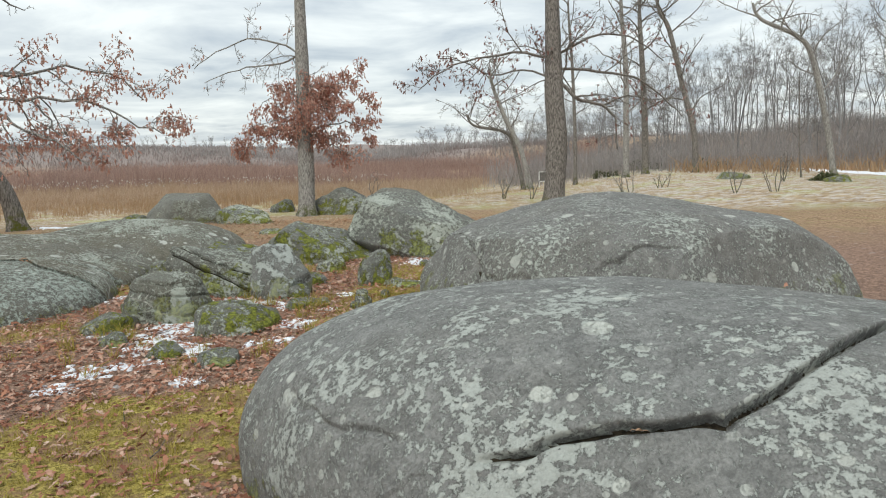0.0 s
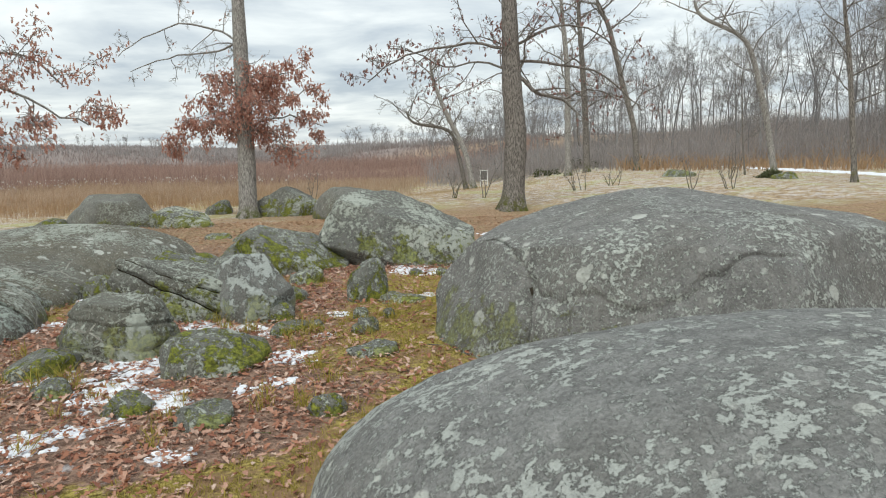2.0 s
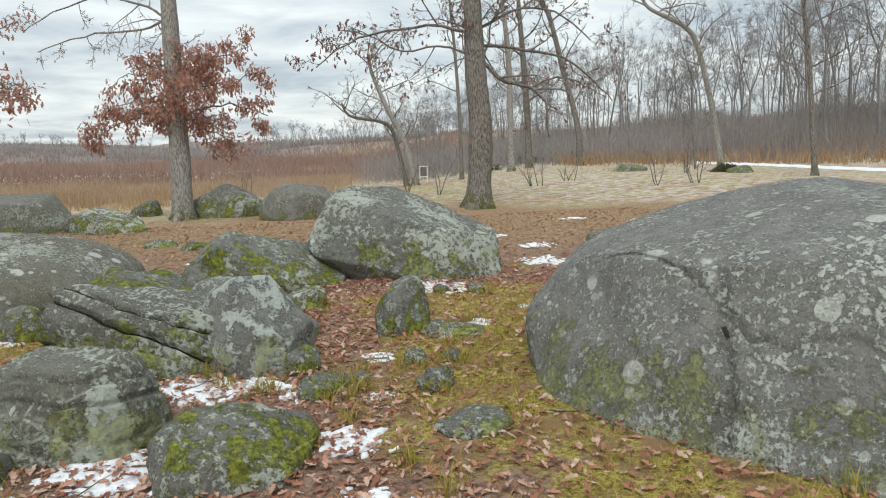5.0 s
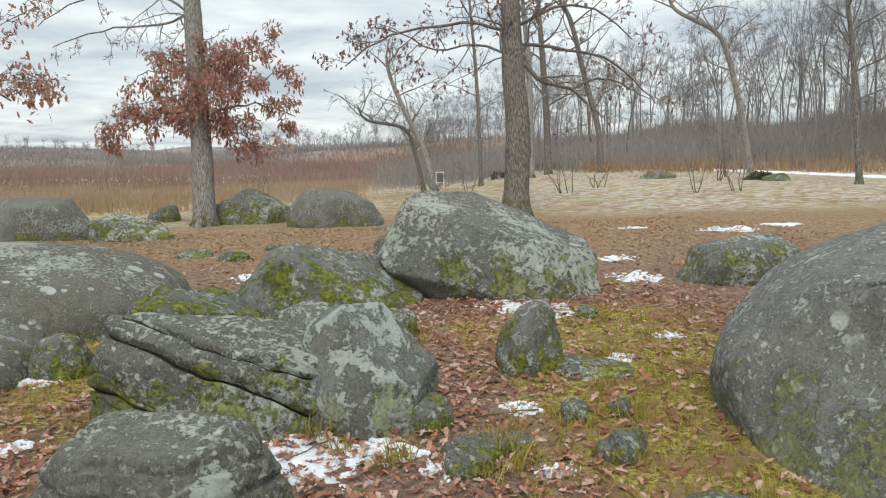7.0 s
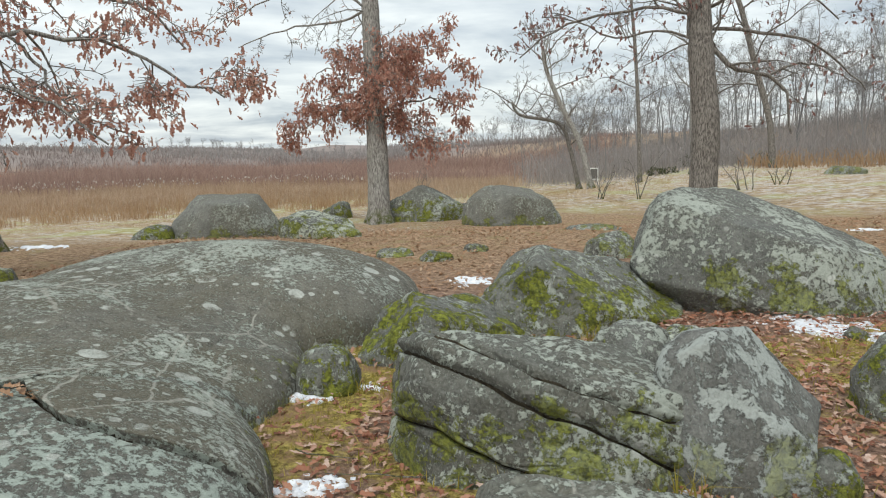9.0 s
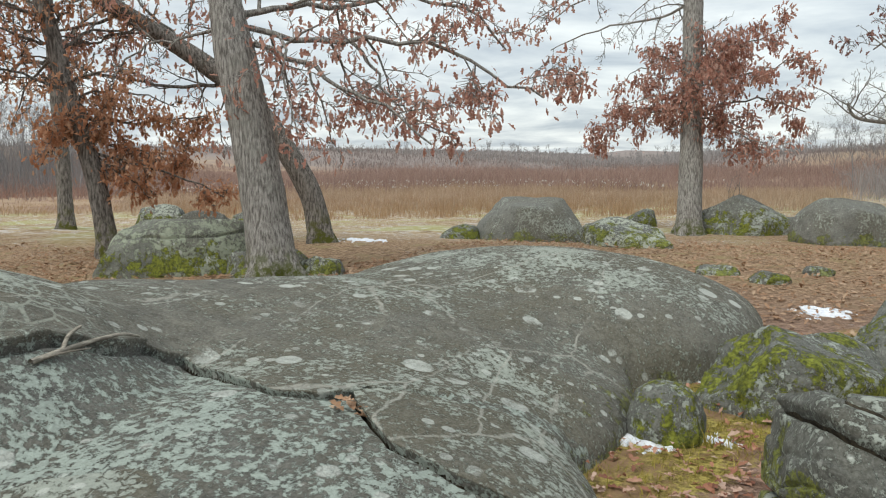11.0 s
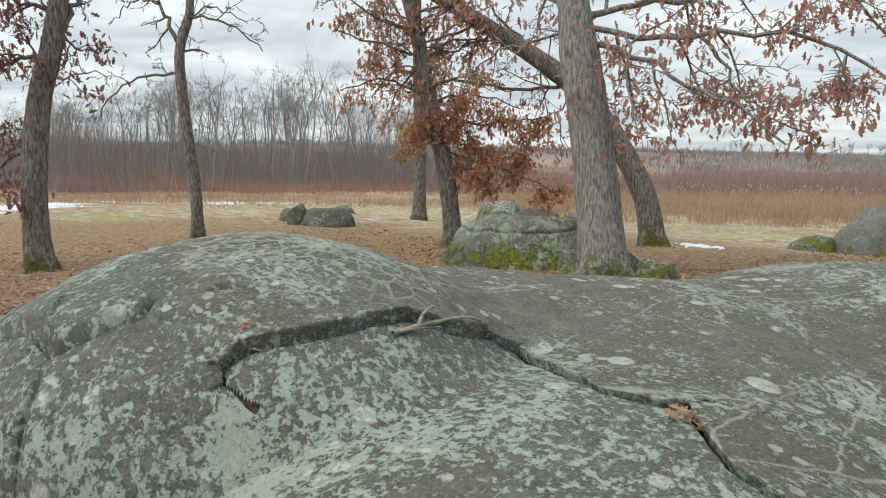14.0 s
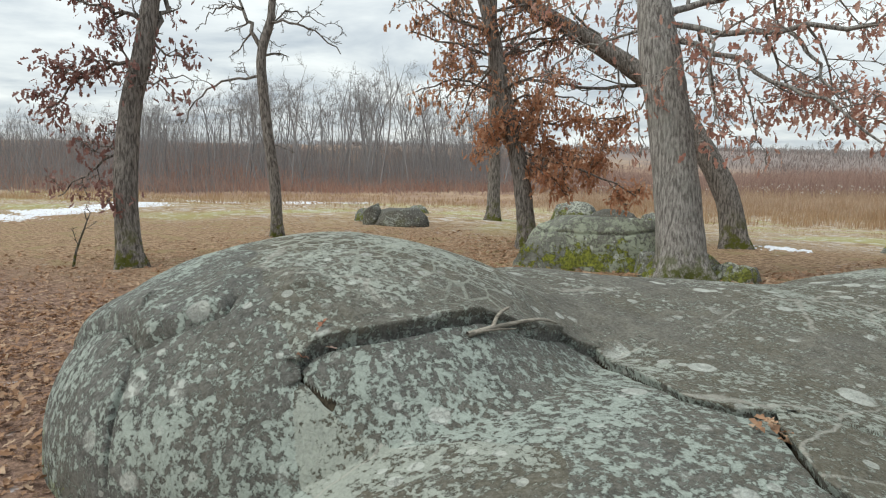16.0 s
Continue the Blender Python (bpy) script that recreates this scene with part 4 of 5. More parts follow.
TREE_1B = ([(0.00, 0.00, -0.10), (-0.18, -0.02, 0.81), (-0.59, -0.21, 1.69), (-1.00, -0.43, 2.37), (-1.54, -0.77, 2.97), (-2.27, -1.25, 3.57), (-3.36, -1.99, 4.38), (-4.42, -2.71, 5.15), (-5.49, -3.43, 5.93)], [
    ([(-1.41, -0.69, 2.77), (-2.03, -1.03, 2.72), (-2.66, -1.36, 2.82), (-3.29, -1.68, 2.91), (-3.82, -1.97, 2.71)], 0.05, 6, 2),
    ([(-2.18, -1.19, 3.47), (-2.50, -1.64, 3.62), (-2.79, -2.12, 3.37), (-3.11, -2.57, 3.42)], 0.05, 6, 2),
    ([(-2.68, -1.54, 3.84), (-3.42, -1.88, 3.72), (-4.15, -2.22, 3.62), (-4.82, -2.48, 3.72)], 0.05, 7, 5),
    ([(-1.84, -0.97, 3.17), (-2.38, -1.06, 3.72), (-2.93, -1.15, 4.33), (-3.40, -1.18, 4.93)], 0.05, 5, 2),
])
TREE_2 = ([(0.00, 0.00, -0.10), (-0.00, 0.22, 1.65), (-0.05, 0.48, 3.52), (-0.10, 0.77, 5.66), (-0.15, 1.05, 7.64), (-0.20, 1.32, 9.62)], [
    ([(0.21, 0.37, 2.82), (0.64, 0.42, 2.95), (1.43, 0.44, 3.05), (2.35, 0.40, 2.74)], 0.05, 8, 7),
    ([(0.18, 0.37, 2.79), (0.71, 0.18, 2.42), (1.22, 0.01, 2.20), (1.72, -0.17, 1.87)], 0.035, 6, 7),
    ([(-0.05, 0.50, 3.66), (0.61, 0.61, 4.07), (1.18, 0.71, 4.41), (1.90, 0.78, 4.61)], 0.04, 7, 7),
    ([(-0.05, 0.47, 3.44), (0.76, 0.25, 3.50), (1.50, 0.06, 3.69), (2.25, -0.13, 3.89)], 0.04, 7, 7),
    ([(-0.12, 0.49, 3.59), (-0.70, 0.68, 3.89), (-1.28, 0.82, 3.90), (-1.66, 0.91, 3.63)], 0.035, 6, 7),
    ([(-0.18, 0.40, 2.87), (-0.86, 0.38, 2.82), (-1.58, 0.33, 2.55), (-2.24, 0.24, 2.00)], 0.04, 8, 7),
    ([(-0.09, 0.48, 3.52), (0.05, 0.37, 3.94), (0.37, 0.22, 4.22), (0.69, 0.09, 4.64)], 0.03, 5, 7),
    ([(-0.14, 0.43, 3.09), (-0.54, 0.22, 3.24), (-1.09, -0.03, 3.11), (-1.64, -0.27, 2.99)], 0.03, 6, 7),
    ([(-0.28, 0.73, 5.27), (-0.80, 0.82, 5.08), (-1.67, 0.95, 5.02), (-2.69, 1.07, 4.84), (-3.57, 1.17, 4.53)], 0.05, 8, 0.15),
    ([(-0.31, 0.76, 5.45), (-0.89, 0.70, 5.75), (-1.88, 0.63, 5.85), (-2.89, 0.50, 5.45), (-3.61, 0.33, 4.90)], 0.05, 8, 0.15),
    ([(-0.08, 0.64, 4.66), (0.50, 0.61, 4.79), (0.80, 0.63, 5.07)], 0.02, 3, 0.3),
])
TREE_3 = ([(0.00, 0.00, -0.10), (0.19, 0.32, 2.49), (0.12, 0.56, 4.18), (0.11, 0.79, 5.88), (0.09, 1.19, 8.85), (0.08, 1.60, 11.82)], [
    ([(0.35, 0.60, 4.60), (1.06, 0.34, 3.99), (1.78, 0.14, 3.80), (2.24, -0.09, 3.28), (2.28, -0.36, 2.18)], 0.11, 7, 0.4),
    ([(0.37, 0.68, 5.19), (1.85, 0.67, 5.07), (3.07, 0.67, 4.79), (4.10, 0.62, 4.08), (4.80, 0.60, 3.39)], 0.08, 8, 0.5),
    ([(1.86, 0.38, 3.80), (2.77, 0.26, 4.12), (3.42, 0.09, 3.93), (4.23, -0.13, 3.48)], 0.05, 6, 0.4),
    ([(-0.04, 0.76, 5.63), (-1.37, 0.96, 5.83), (-2.72, 1.11, 5.65), (-3.90, 1.22, 5.30), (-4.93, 1.27, 4.57)], 0.08, 9, 1.2),
    ([(-0.07, 0.66, 4.87), (-1.00, 1.03, 5.23), (-2.13, 1.33, 5.09), (-3.23, 1.73, 5.63), (-4.17, 2.07, 5.82)], 0.06, 8, 1.4),
    ([(0.31, 0.75, 5.70), (1.60, 1.00, 6.35), (3.04, 1.16, 6.31), (4.27, 1.21, 5.44)], 0.08, 8, 1),
])
TREE_M = ([(0.00, 0.00, -0.10), (-0.15, 0.02, 1.09), (-0.21, 0.15, 2.16), (-0.18, 0.32, 2.85), (-0.18, 0.47, 3.62), (-0.18, 0.67, 4.60), (-0.18, 0.86, 5.58)], [
    ([(-0.19, 0.10, 1.78), (-0.37, -0.07, 1.55), (-0.56, -0.25, 1.32), (-0.75, -0.43, 1.16), (-0.99, -0.67, 0.93)], 0.03, 6, 3.5),
    ([(-0.18, 0.30, 2.77), (-0.42, 0.07, 2.77), (-0.64, -0.17, 2.66), (-0.89, -0.49, 2.39), (-1.11, -0.74, 2.16)], 0.045, 8, 4),
    ([(-0.26, 0.31, 3.31), (-0.38, 0.02, 3.46), (-0.48, -0.25, 3.50), (-0.58, -0.51, 3.61)], 0.045, 6, 2),
    ([(-0.18, 0.38, 3.16), (-0.14, 0.59, 2.93), (-0.12, 0.80, 2.85), (-0.12, 1.02, 2.89)], 0.03, 5, 3),
    ([(-0.20, 0.22, 2.47), (0.07, 0.37, 2.47), (0.33, 0.53, 2.54), (0.65, 0.74, 2.47)], 0.025, 5, 1.5),
    ([(-0.13, 0.04, 1.09), (-0.10, -0.09, 0.97), (-0.09, -0.24, 0.93)], 0.015, 3, 6),
    ([(-0.17, 0.35, 2.93), (-0.17, 0.58, 3.31), (-0.25, 0.69, 3.62), (-0.35, 0.76, 3.92)], 0.08, 6, 2),
])
TREE_S = ([(0.00, 0.00, -0.10), (-0.12, 0.03, 0.96), (-0.29, -0.01, 1.92), (-0.45, -0.03, 2.88), (-0.52, -0.00, 3.47), (-0.48, 0.17, 4.06), (-0.49, 0.23, 4.48), (-0.53, 0.38, 5.47), (-0.56, 0.52, 6.46)], [
    ([(-0.52, -0.00, 3.47), (-0.77, -0.08, 3.95), (-1.00, -0.15, 4.32), (-1.26, -0.24, 4.80)], 0.07, 6, 0),
    ([(-0.49, -0.06, 3.04), (-0.79, -0.38, 2.99), (-1.09, -0.71, 2.88), (-1.33, -1.02, 2.56), (-1.46, -1.20, 2.13)], 0.04, 6, 0),
    ([(-0.48, 0.17, 4.06), (-0.11, 0.48, 4.00), (0.26, 0.77, 3.85), (0.65, 1.05, 3.42)], 0.04, 6, 0),
    ([(-0.51, 0.08, 3.84), (-0.51, 0.44, 4.27), (-0.40, 0.85, 4.27), (-0.27, 1.25, 4.06)], 0.03, 5, 0),
    ([(-0.21, 0.07, 1.76), (-0.07, 0.23, 1.65), (0.03, 0.36, 1.60)], 0.015, 3, 0),
    ([(-0.81, -0.23, 4.32), (-1.21, -0.51, 4.37), (-1.58, -0.81, 4.05)], 0.03, 4, 0),
])
TREE_O = ([(0.00, 0.00, -0.10), (-0.16, -0.01, 1.03), (-0.34, -0.08, 1.88), (-0.51, -0.16, 2.65), (-0.71, -0.24, 3.60), (-0.86, -0.33, 4.17), (-1.19, -0.52, 5.36), (-1.51, -0.71, 6.55)], [
    ([(-0.38, -0.08, 2.12), (-0.16, 0.30, 2.15), (0.16, 0.79, 2.13), (0.40, 1.21, 2.16), (0.65, 1.63, 2.22)], 0.04, 8, 7),
    ([(-0.25, -0.02, 1.60), (0.07, 0.23, 1.51), (0.45, 0.53, 1.36), (0.83, 0.83, 1.18), (1.27, 1.20, 0.89)], 0.04, 9, 5),
    ([(-0.29, -0.03, 1.79), (-0.48, -0.17, 1.84), (-0.66, -0.33, 1.69), (-0.80, -0.45, 1.45)], 0.03, 6, 5),
    ([(-0.31, -0.05, 1.88), (-0.22, 0.23, 1.79), (-0.01, 0.63, 1.65), (0.25, 1.11, 1.46)], 0.03, 8, 5),
    ([(-0.36, -0.09, 1.98), (-0.37, -0.42, 2.03), (-0.32, -0.72, 1.88)], 0.025, 6, 5),
    ([(-0.49, -0.15, 2.55), (-0.83, -0.39, 2.74), (-1.20, -0.70, 2.83), (-1.65, -1.18, 2.64)], 0.04, 7, 3),
    ([(-0.63, -0.20, 3.22), (-0.77, -0.59, 3.31), (-0.98, -1.06, 3.45), (-1.24, -1.60, 3.54)], 0.04, 7, 3),
    ([(-0.47, -0.14, 2.45), (-0.21, 0.34, 2.60), (0.03, 0.77, 2.55), (0.35, 1.26, 2.37)], 0.035, 7, 2.5),
    ([(-0.62, -0.21, 3.12), (-0.49, 0.32, 3.50), (-0.33, 0.82, 3.60), (-0.09, 1.39, 3.51)], 0.04, 7, 2),
    ([(-0.68, -0.22, 3.50), (-0.45, 0.01, 3.88), (-0.17, 0.26, 4.17)], 0.04, 6, 3),
    ([(-0.75, -0.25, 3.79), (-1.23, -0.44, 3.98), (-1.62, -0.47, 4.35)], 0.04, 6, 3),
])
EDGE_TREES = [
    ((3.8, 42.7), [(0.00, 0.00, 0.00), (-0.49, 0.39, 2.20), (-1.41, 0.83, 4.24), (-2.06, 1.18, 5.98)], 0.20),
    ((3.6, 44.8), [(0.00, 0.00, 0.00), (-0.43, 0.36, 2.07), (-0.98, 0.65, 3.45), (-2.92, 1.07, 3.94)], 0.16),
    ((6.6, 44.2), [(0.00, 0.00, 0.00), (0.02, 0.48, 3.59), (-0.08, 0.99, 7.24), (-0.22, 1.35, 9.67)], 0.14),
    ((9.9, 45.7), [(0.00, 0.00, 0.00), (0.07, 0.45, 3.45), (0.10, 0.88, 6.64), (-0.09, 1.34, 9.83)], 0.25),
    ((11.5, 47.4), [(0.00, 0.00, 0.00), (0.01, 0.48, 3.55), (-0.07, 0.90, 6.56), (-0.19, 1.33, 9.57)], 0.28),
    ((14.2, 45.9), [(0.00, 0.00, 0.00), (-0.07, 0.34, 2.45), (-0.70, 0.86, 5.40), (-1.38, 1.42, 8.68), (-1.97, 1.71, 10.00)], 0.24),
    ((18.7, 38.0), [(0.00, 0.00, 0.00), (-0.35, 0.46, 2.91), (-0.91, 0.97, 5.92), (-1.54, 1.23, 7.03), (-3.27, 1.68, 8.01)], 0.20),
    ((16.5, 28.1), [(0.00, 0.00, 0.00), (-0.03, 0.36, 2.61), (-0.06, 0.63, 4.59), (-0.17, 0.92, 6.56)], 0.14),
    ((16.3, 36.3), [(0.00, 0.00, 0.00), (-0.06, 0.25, 1.81), (-0.03, 0.53, 3.88)], 0.05),
]
big_tree(based(-9.57, 14.3), TREE_1, 0.30, 41, "tall oak with rough grey bark, mossy foot and drooping leafy boughs", bark, leaf_russet, leaf_size=0.115, crown=(0.8, 5, 0.08, 3.5))
big_tree(based(-11.07, 17.89), TREE_1B, 0.21, 42, "leaning dark oak trunk behind another oak", bark_dark, leaf_russet, leaf_size=0.12, crown=(0.8, 4, 0.06, 2.5))
big_tree(based(-5.27, 24.4), TREE_2, 0.28, 43, "straight grey oak with a low mass of russet leaves", bark, leaf_russet, leaf_size=0.13, crown=(0.75, 5, 0.07, 3), skirt=(2.4, 4.3, 6, 1.9, 5))
big_tree(based(2.95, 24.8), scaled(TREE_3, 0.91), 0.37, 44, "stout dark oak with crooked low limbs and mossy foot", bark_dark, leaf_dull, leaf_size=0.15, crown=(0.75, 6, 0.09, 4))
big_tree(based(-14.73, 9.16), TREE_M, 0.17, 45, "slim oak with dull brown leaves in thin sprays", bark_dark, leaf_dull, leaf_size=0.11, crown=(0.85, 4, 0.05, 2))
big_tree(based(-17.25, 12.45), TREE_S, 0.11, 46, "slim bare young tree with a forked top", bark_dark, None, crown=(0.85, 4, 0.03, 1.6), name="young_tree")
big_tree(based(-13.26, 15.2), TREE_O, 0.155, 47, "oak with sweeping low boughs of orange-brown leaves", bark_dark, leaf_orange, leaf_size=0.11, crown=(0.8, 5, 0.05, 2.2), skirt=(2.4, 5.6, 7, 1.8, 1.6))
big_tree(based(-18.45, 18.9), ([(0, 0, -.1), (-0.1, 0.1, 2), (-0.2, 0.1, 4), (-0.3, 0.2, 7)], []), 0.17, 48, "straight dark tree trunk in the meadow", bark_dark, None, crown=(0.5, 8, 0.05, 2.5), name="bare_tree")
for n, (place, line, r) in enumerate(EDGE_TREES):
    end = np.array(line[-1]) + (np.array(line[-1]) - np.array(line[-2])) * 0.25
    end[2] += 0.6
    big_tree(based(*place), ([(0, 0, -0.1)] + line[1:] + [tuple(end)], []), r * 0.78, 60 + n, "bare grey oak at the edge of the woods", bark_dark if n % 3 else bark, None, crown=(0.3, 12, r * 0.22, 3.0), name="bare_tree", thin=0.0085)



# ---- woods: bare trees, several shapes repeated ----
def wood_variant(seed, height, rad, depth=3, count=6, thin=0.012, sprays=5):
    """A bare tree: trunk, leaders, branches, and sprays of fine twigs at their ends."""
    rs = np.random.RandomState(seed)
    w = Wood()
    fork = rs.uniform(0.35, 0.6)
    line = wander(rs, (0, 0, -0.3), (rs.normal(0, 0.07), rs.normal(0, 0.07), 1), height * fork, 5, 0.05, 0.02)
    w.add(line, np.linspace(rad, rad * 0.7, 6), 6)
    a0 = rs.uniform(0, 6.28)
    leaders = rs.randint(2, 4)
    for i in range(leaders):
        a = a0 + i * 6.28 / leaders
        lead = wander(rs, line[-1], (0.42 * math.cos(a), 0.42 * math.sin(a), 1), height * (1 - fork) * rs.uniform(0.75, 1.05), 6, 0.09, 0.05)
        w.add(lead, np.linspace(rad * 0.6, rad * 0.12, 7), 5)
        sprout(w, rs, lead, rad * 0.6, 1, depth, spread=0.8, ratio=0.42, count=max(3, int(count * 0.6)), bend=0.18, sides=(6, 4, 3, 3, 3), lift=0.03, first=0.05, thin=thin)
    count = max(2, count // 3)
    sprout(w, rs, line, rad, 1, depth, spread=0.75, ratio=0.40, count=count, bend=0.16, sides=(6, 4, 3, 3, 3), lift=0.06, first=0.28, thin=thin)
    vs, qs, n = list(w.v), list(w.q), w.n
    for sub, r in w.tips:
        d = sub[-1] - sub[0]
        for _ in range(sprays):
            p = sub[0] + d * rs.uniform(0.1, 1.0)
            h = d / (np.linalg.norm(d) + 1e-9) + rs.normal(0, 0.5, 3) + (0, 0, 0.2)
            q = p + h * rs.uniform(0.35, 0.9)
            side = np.cross(h, rs.normal(0, 1, 3))
            side *= thin * 0.75 / (np.linalg.norm(side) + 1e-9)
            vs.append(np.array([p - side, p + side, q + side * 0.5, q - side * 0.5]))
            qs.append(np.array([[n, n + 1, n + 2, n + 3]]))
            n += 4
    return np.concatenate(vs), np.concatenate(qs)


def woods(name, label, places, variants, material, seed, zfun=ground_z, category="woods"):
    rs = np.random.RandomState(seed)
    vs, qs, n = [], [], 0
    for x, y, s in places:
        v, q = variants[rs.randint(len(variants))]
        a = rs.uniform(0, 6.28)
        c, sn = math.cos(a), math.sin(a)
        p = v @ np.array([[c, sn, 0], [-sn, c, 0], [0, 0, 1]]) * s + np.array([x, y, float(zfun(x, y))])
        vs.append(p)
        qs.append(q + n)
        n += len(v)
    ob = new(name, grid_mesh(name, np.concatenate(vs), np.concatenate(qs), material, True))
    return tagged(ob, label, category, kind="stuff")


rs = np.random.RandomState(5)
near_kinds = [wood_variant(100 + i, 14, 0.10, 3, 8, 0.011) for i in range(7)]
far_kinds = [wood_variant(200 + i, 14, 0.10, 3, 6, 0.014, 2) for i in range(6)]
distant_kinds = [wood_variant(220 + i, 9, 0.10, 2, 6, 0.045, 2) for i in range(5)]
pole_kinds = [wood_variant(240 + i, 8, 0.04, 2, 8, 0.010, 4) for i in range(6)]


def scatter_woods(n, a0, a1, d0, d1, s0, s1, skip=None, tall=None):
    out = []
    while len(out) < n:
        a, d = rs.uniform(a0, a1), math.sqrt(rs.uniform(d0 * d0, d1 * d1))
        if skip is None or not skip(a, d):
            out.append((-4 - d * math.sin(radians(a)), 7 + d * math.cos(radians(a)), rs.uniform(s0, s1) * (tall(a) if tall else 1)))
    return out


woods("bare_woods", "bare grey winter woods on a low hillside", scatter_woods(215, -66, -9, 52, 112, 0.72, 1.05, lambda a, d: a > -26 and d < 72, lambda a: np.interp(-a, [8, 18, 26, 31, 42], [0.55, 0.8, 0.8, 0.78, 1.1])), near_kinds, bark_far, 6)
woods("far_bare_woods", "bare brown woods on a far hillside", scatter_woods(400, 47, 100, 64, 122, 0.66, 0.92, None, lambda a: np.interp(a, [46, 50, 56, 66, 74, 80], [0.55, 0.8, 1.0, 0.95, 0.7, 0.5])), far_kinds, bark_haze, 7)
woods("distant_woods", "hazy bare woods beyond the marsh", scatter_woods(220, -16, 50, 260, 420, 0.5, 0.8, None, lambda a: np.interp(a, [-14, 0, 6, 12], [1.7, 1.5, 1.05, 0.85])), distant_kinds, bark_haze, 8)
woods("young_woods", "thin young bare trees under the taller woods", scatter_woods(140, -64, -5, 48, 92, 0.5, 0.9), pole_kinds, bark_far, 10)
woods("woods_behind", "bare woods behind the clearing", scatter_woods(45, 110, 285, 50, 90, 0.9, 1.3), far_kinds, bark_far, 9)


# ---- brush, reeds and grass ----
def blades(name, label, at, heights, width, lean, per, rs, material, category, spread=0.25, zfun=ground_z):
    """Tufts of thin upright blades, joined in one mesh."""
    at = np.asarray(at)
    n = len(at) * per
    x, y = np.repeat(at[:, 0], per) + rs.normal(0, spread, n), np.repeat(at[:, 1], per) + rs.normal(0, spread, n)
    h = np.repeat(heights, per) * rs.uniform(0.55, 1.1, n) * (0.72 + 0.38 * wave(x * 0.16, y * 0.16, 91) + 0.2 * wave(x * 0.6, y * 0.6, 92))
    h = np.maximum(h, 0.02)
    z = zfun(x, y) - 0.02
    a, b = rs.uniform(0, 6.28, n), rs.uniform(0, 6.28, n)
    l = np.abs(rs.normal(0, lean, n)) * h
    dx, dy = np.cos(a) * width * rs.uniform(0.6, 1.4, n), np.sin(a) * width
    base = np.stack([x, y, z], -1)
    side = np.stack([dx, dy, 0 * dx], -1)
    mid = base + np.stack([np.cos(b) * l * 0.35, np.sin(b) * l * 0.35, h * 0.6], -1)
    top = base + np.stack([np.cos(b) * l, np.sin(b) * l, h], -1)
    v = np.stack([base - side, base + side, mid + side * 0.8, mid - side * 0.8, top], 1)
    t = np.array([(0, 1, 2), (0, 2, 3), (3, 2, 4)])[None] + (np.arange(n) * 5)[:, None, None]
    ob = new(name, grid_mesh(name, v.reshape(-1, 3), t.reshape(-1, 3), material))
    return tagged(ob, label, category, kind="stuff")


def fan(n, a0, a1, d0, d1, seed):
    r = np.random.RandomState(seed)
    a, d = np.radians(r.uniform(a0, a1, n)), np.sqrt(r.uniform(d0 * d0, d1 * d1, n))
    return np.stack([-4 - d * np.sin(a), 7 + d * np.cos(a)], -1)


at = fan(3600, -14, 100, 56, 130, 31)
at = at[wave(at[:, 0] * 0.09, at[:, 1] * 0.09, 98) + 0.5 * wave(at[:, 0] * 0.3, at[:, 1] * 0.3, 99) > -0.75]
blades("marsh_brush", "red-brown leafless brush in the marsh", at, rs.uniform(1.3, 3.0, len(at)) * (0.8 + 0.2 * np.sin(at[:, 0] * 0.13 + at[:, 1] * 0.07)), 0.022, 0.7, 26, rs, brush_red, "brush", 1.2)
at = fan(1500, -20, 62, 130, 300, 32)
blades("far_brush", "dull brown brush beyond the marsh", at, rs.uniform(0.9, 2.4, len(at)), 0.06, 0.7, 18, rs, brush_dusk, "brush", 2.5)
at = fan(1500, -18, 52, 230, 420, 41)
blades("distant_thicket", "hazy grey thicket beyond the marsh", at, rs.uniform(1.2, 2.8, len(at)) * np.where(at[:, 0] > -0.1 * at[:, 1], 2.0, 1.0), 0.16, 0.6, 16, rs, brush_grey, "brush", 5)
at = fan(1000, 46, 100, 66, 125, 42)
blades("hillside_thicket", "hazy grey twigs of the far hillside woods", at, rs.uniform(2.0, 9.0, len(at)) * np.interp(np.degrees(np.arctan2(-4 - at[:, 0], at[:, 1] - 7)), [46, 52, 70, 80], [0.45, 1.0, 0.9, 0.6]), 0.022, 0.35, 20, rs, brush_wood, "brush", 2.5)
at = fan(1500, 46, 100, 62, 112, 36)
blades("hillside_brush", "grey undergrowth below the far woods", at, rs.uniform(0.4, 1.4, len(at)) * rs.uniform(0.6, 2.0, len(at)), 0.03, 0.9, 18, rs, brush_wood, "brush", 1.6)
at = fan(3400, 40, 100, 50, 92, 43)
at = at[(wave(at[:, 0] * 0.13, at[:, 1] * 0.13, 94) + 0.6 * wave(at[:, 0] * 0.4, at[:, 1] * 0.4, 95) > 0.0) & (wave(at[:, 0] * 0.05, at[:, 1] * 0.05, 97) + np.hypot(at[:, 0] + 4, at[:, 1] - 7) / 9 > 6.1 + 0.8 * wave(at[:, 0] * 0.2, at[:, 1] * 0.2, 96))]
blades("rusty_shrubs", "soft rust-red leafless shrubs below the far woods", at, rs.uniform(0.4, 1.9, len(at)) * rs.uniform(0.6, 1.7, len(at)) * (0.75 + 0.6 * wave(at[:, 0] * 0.11, at[:, 1] * 0.11, 93)), 0.02, 1.0, 26, rs, brush_rust, "shrub", 0.9)
at = fan(1000, 42, 100, 40, 56, 44)
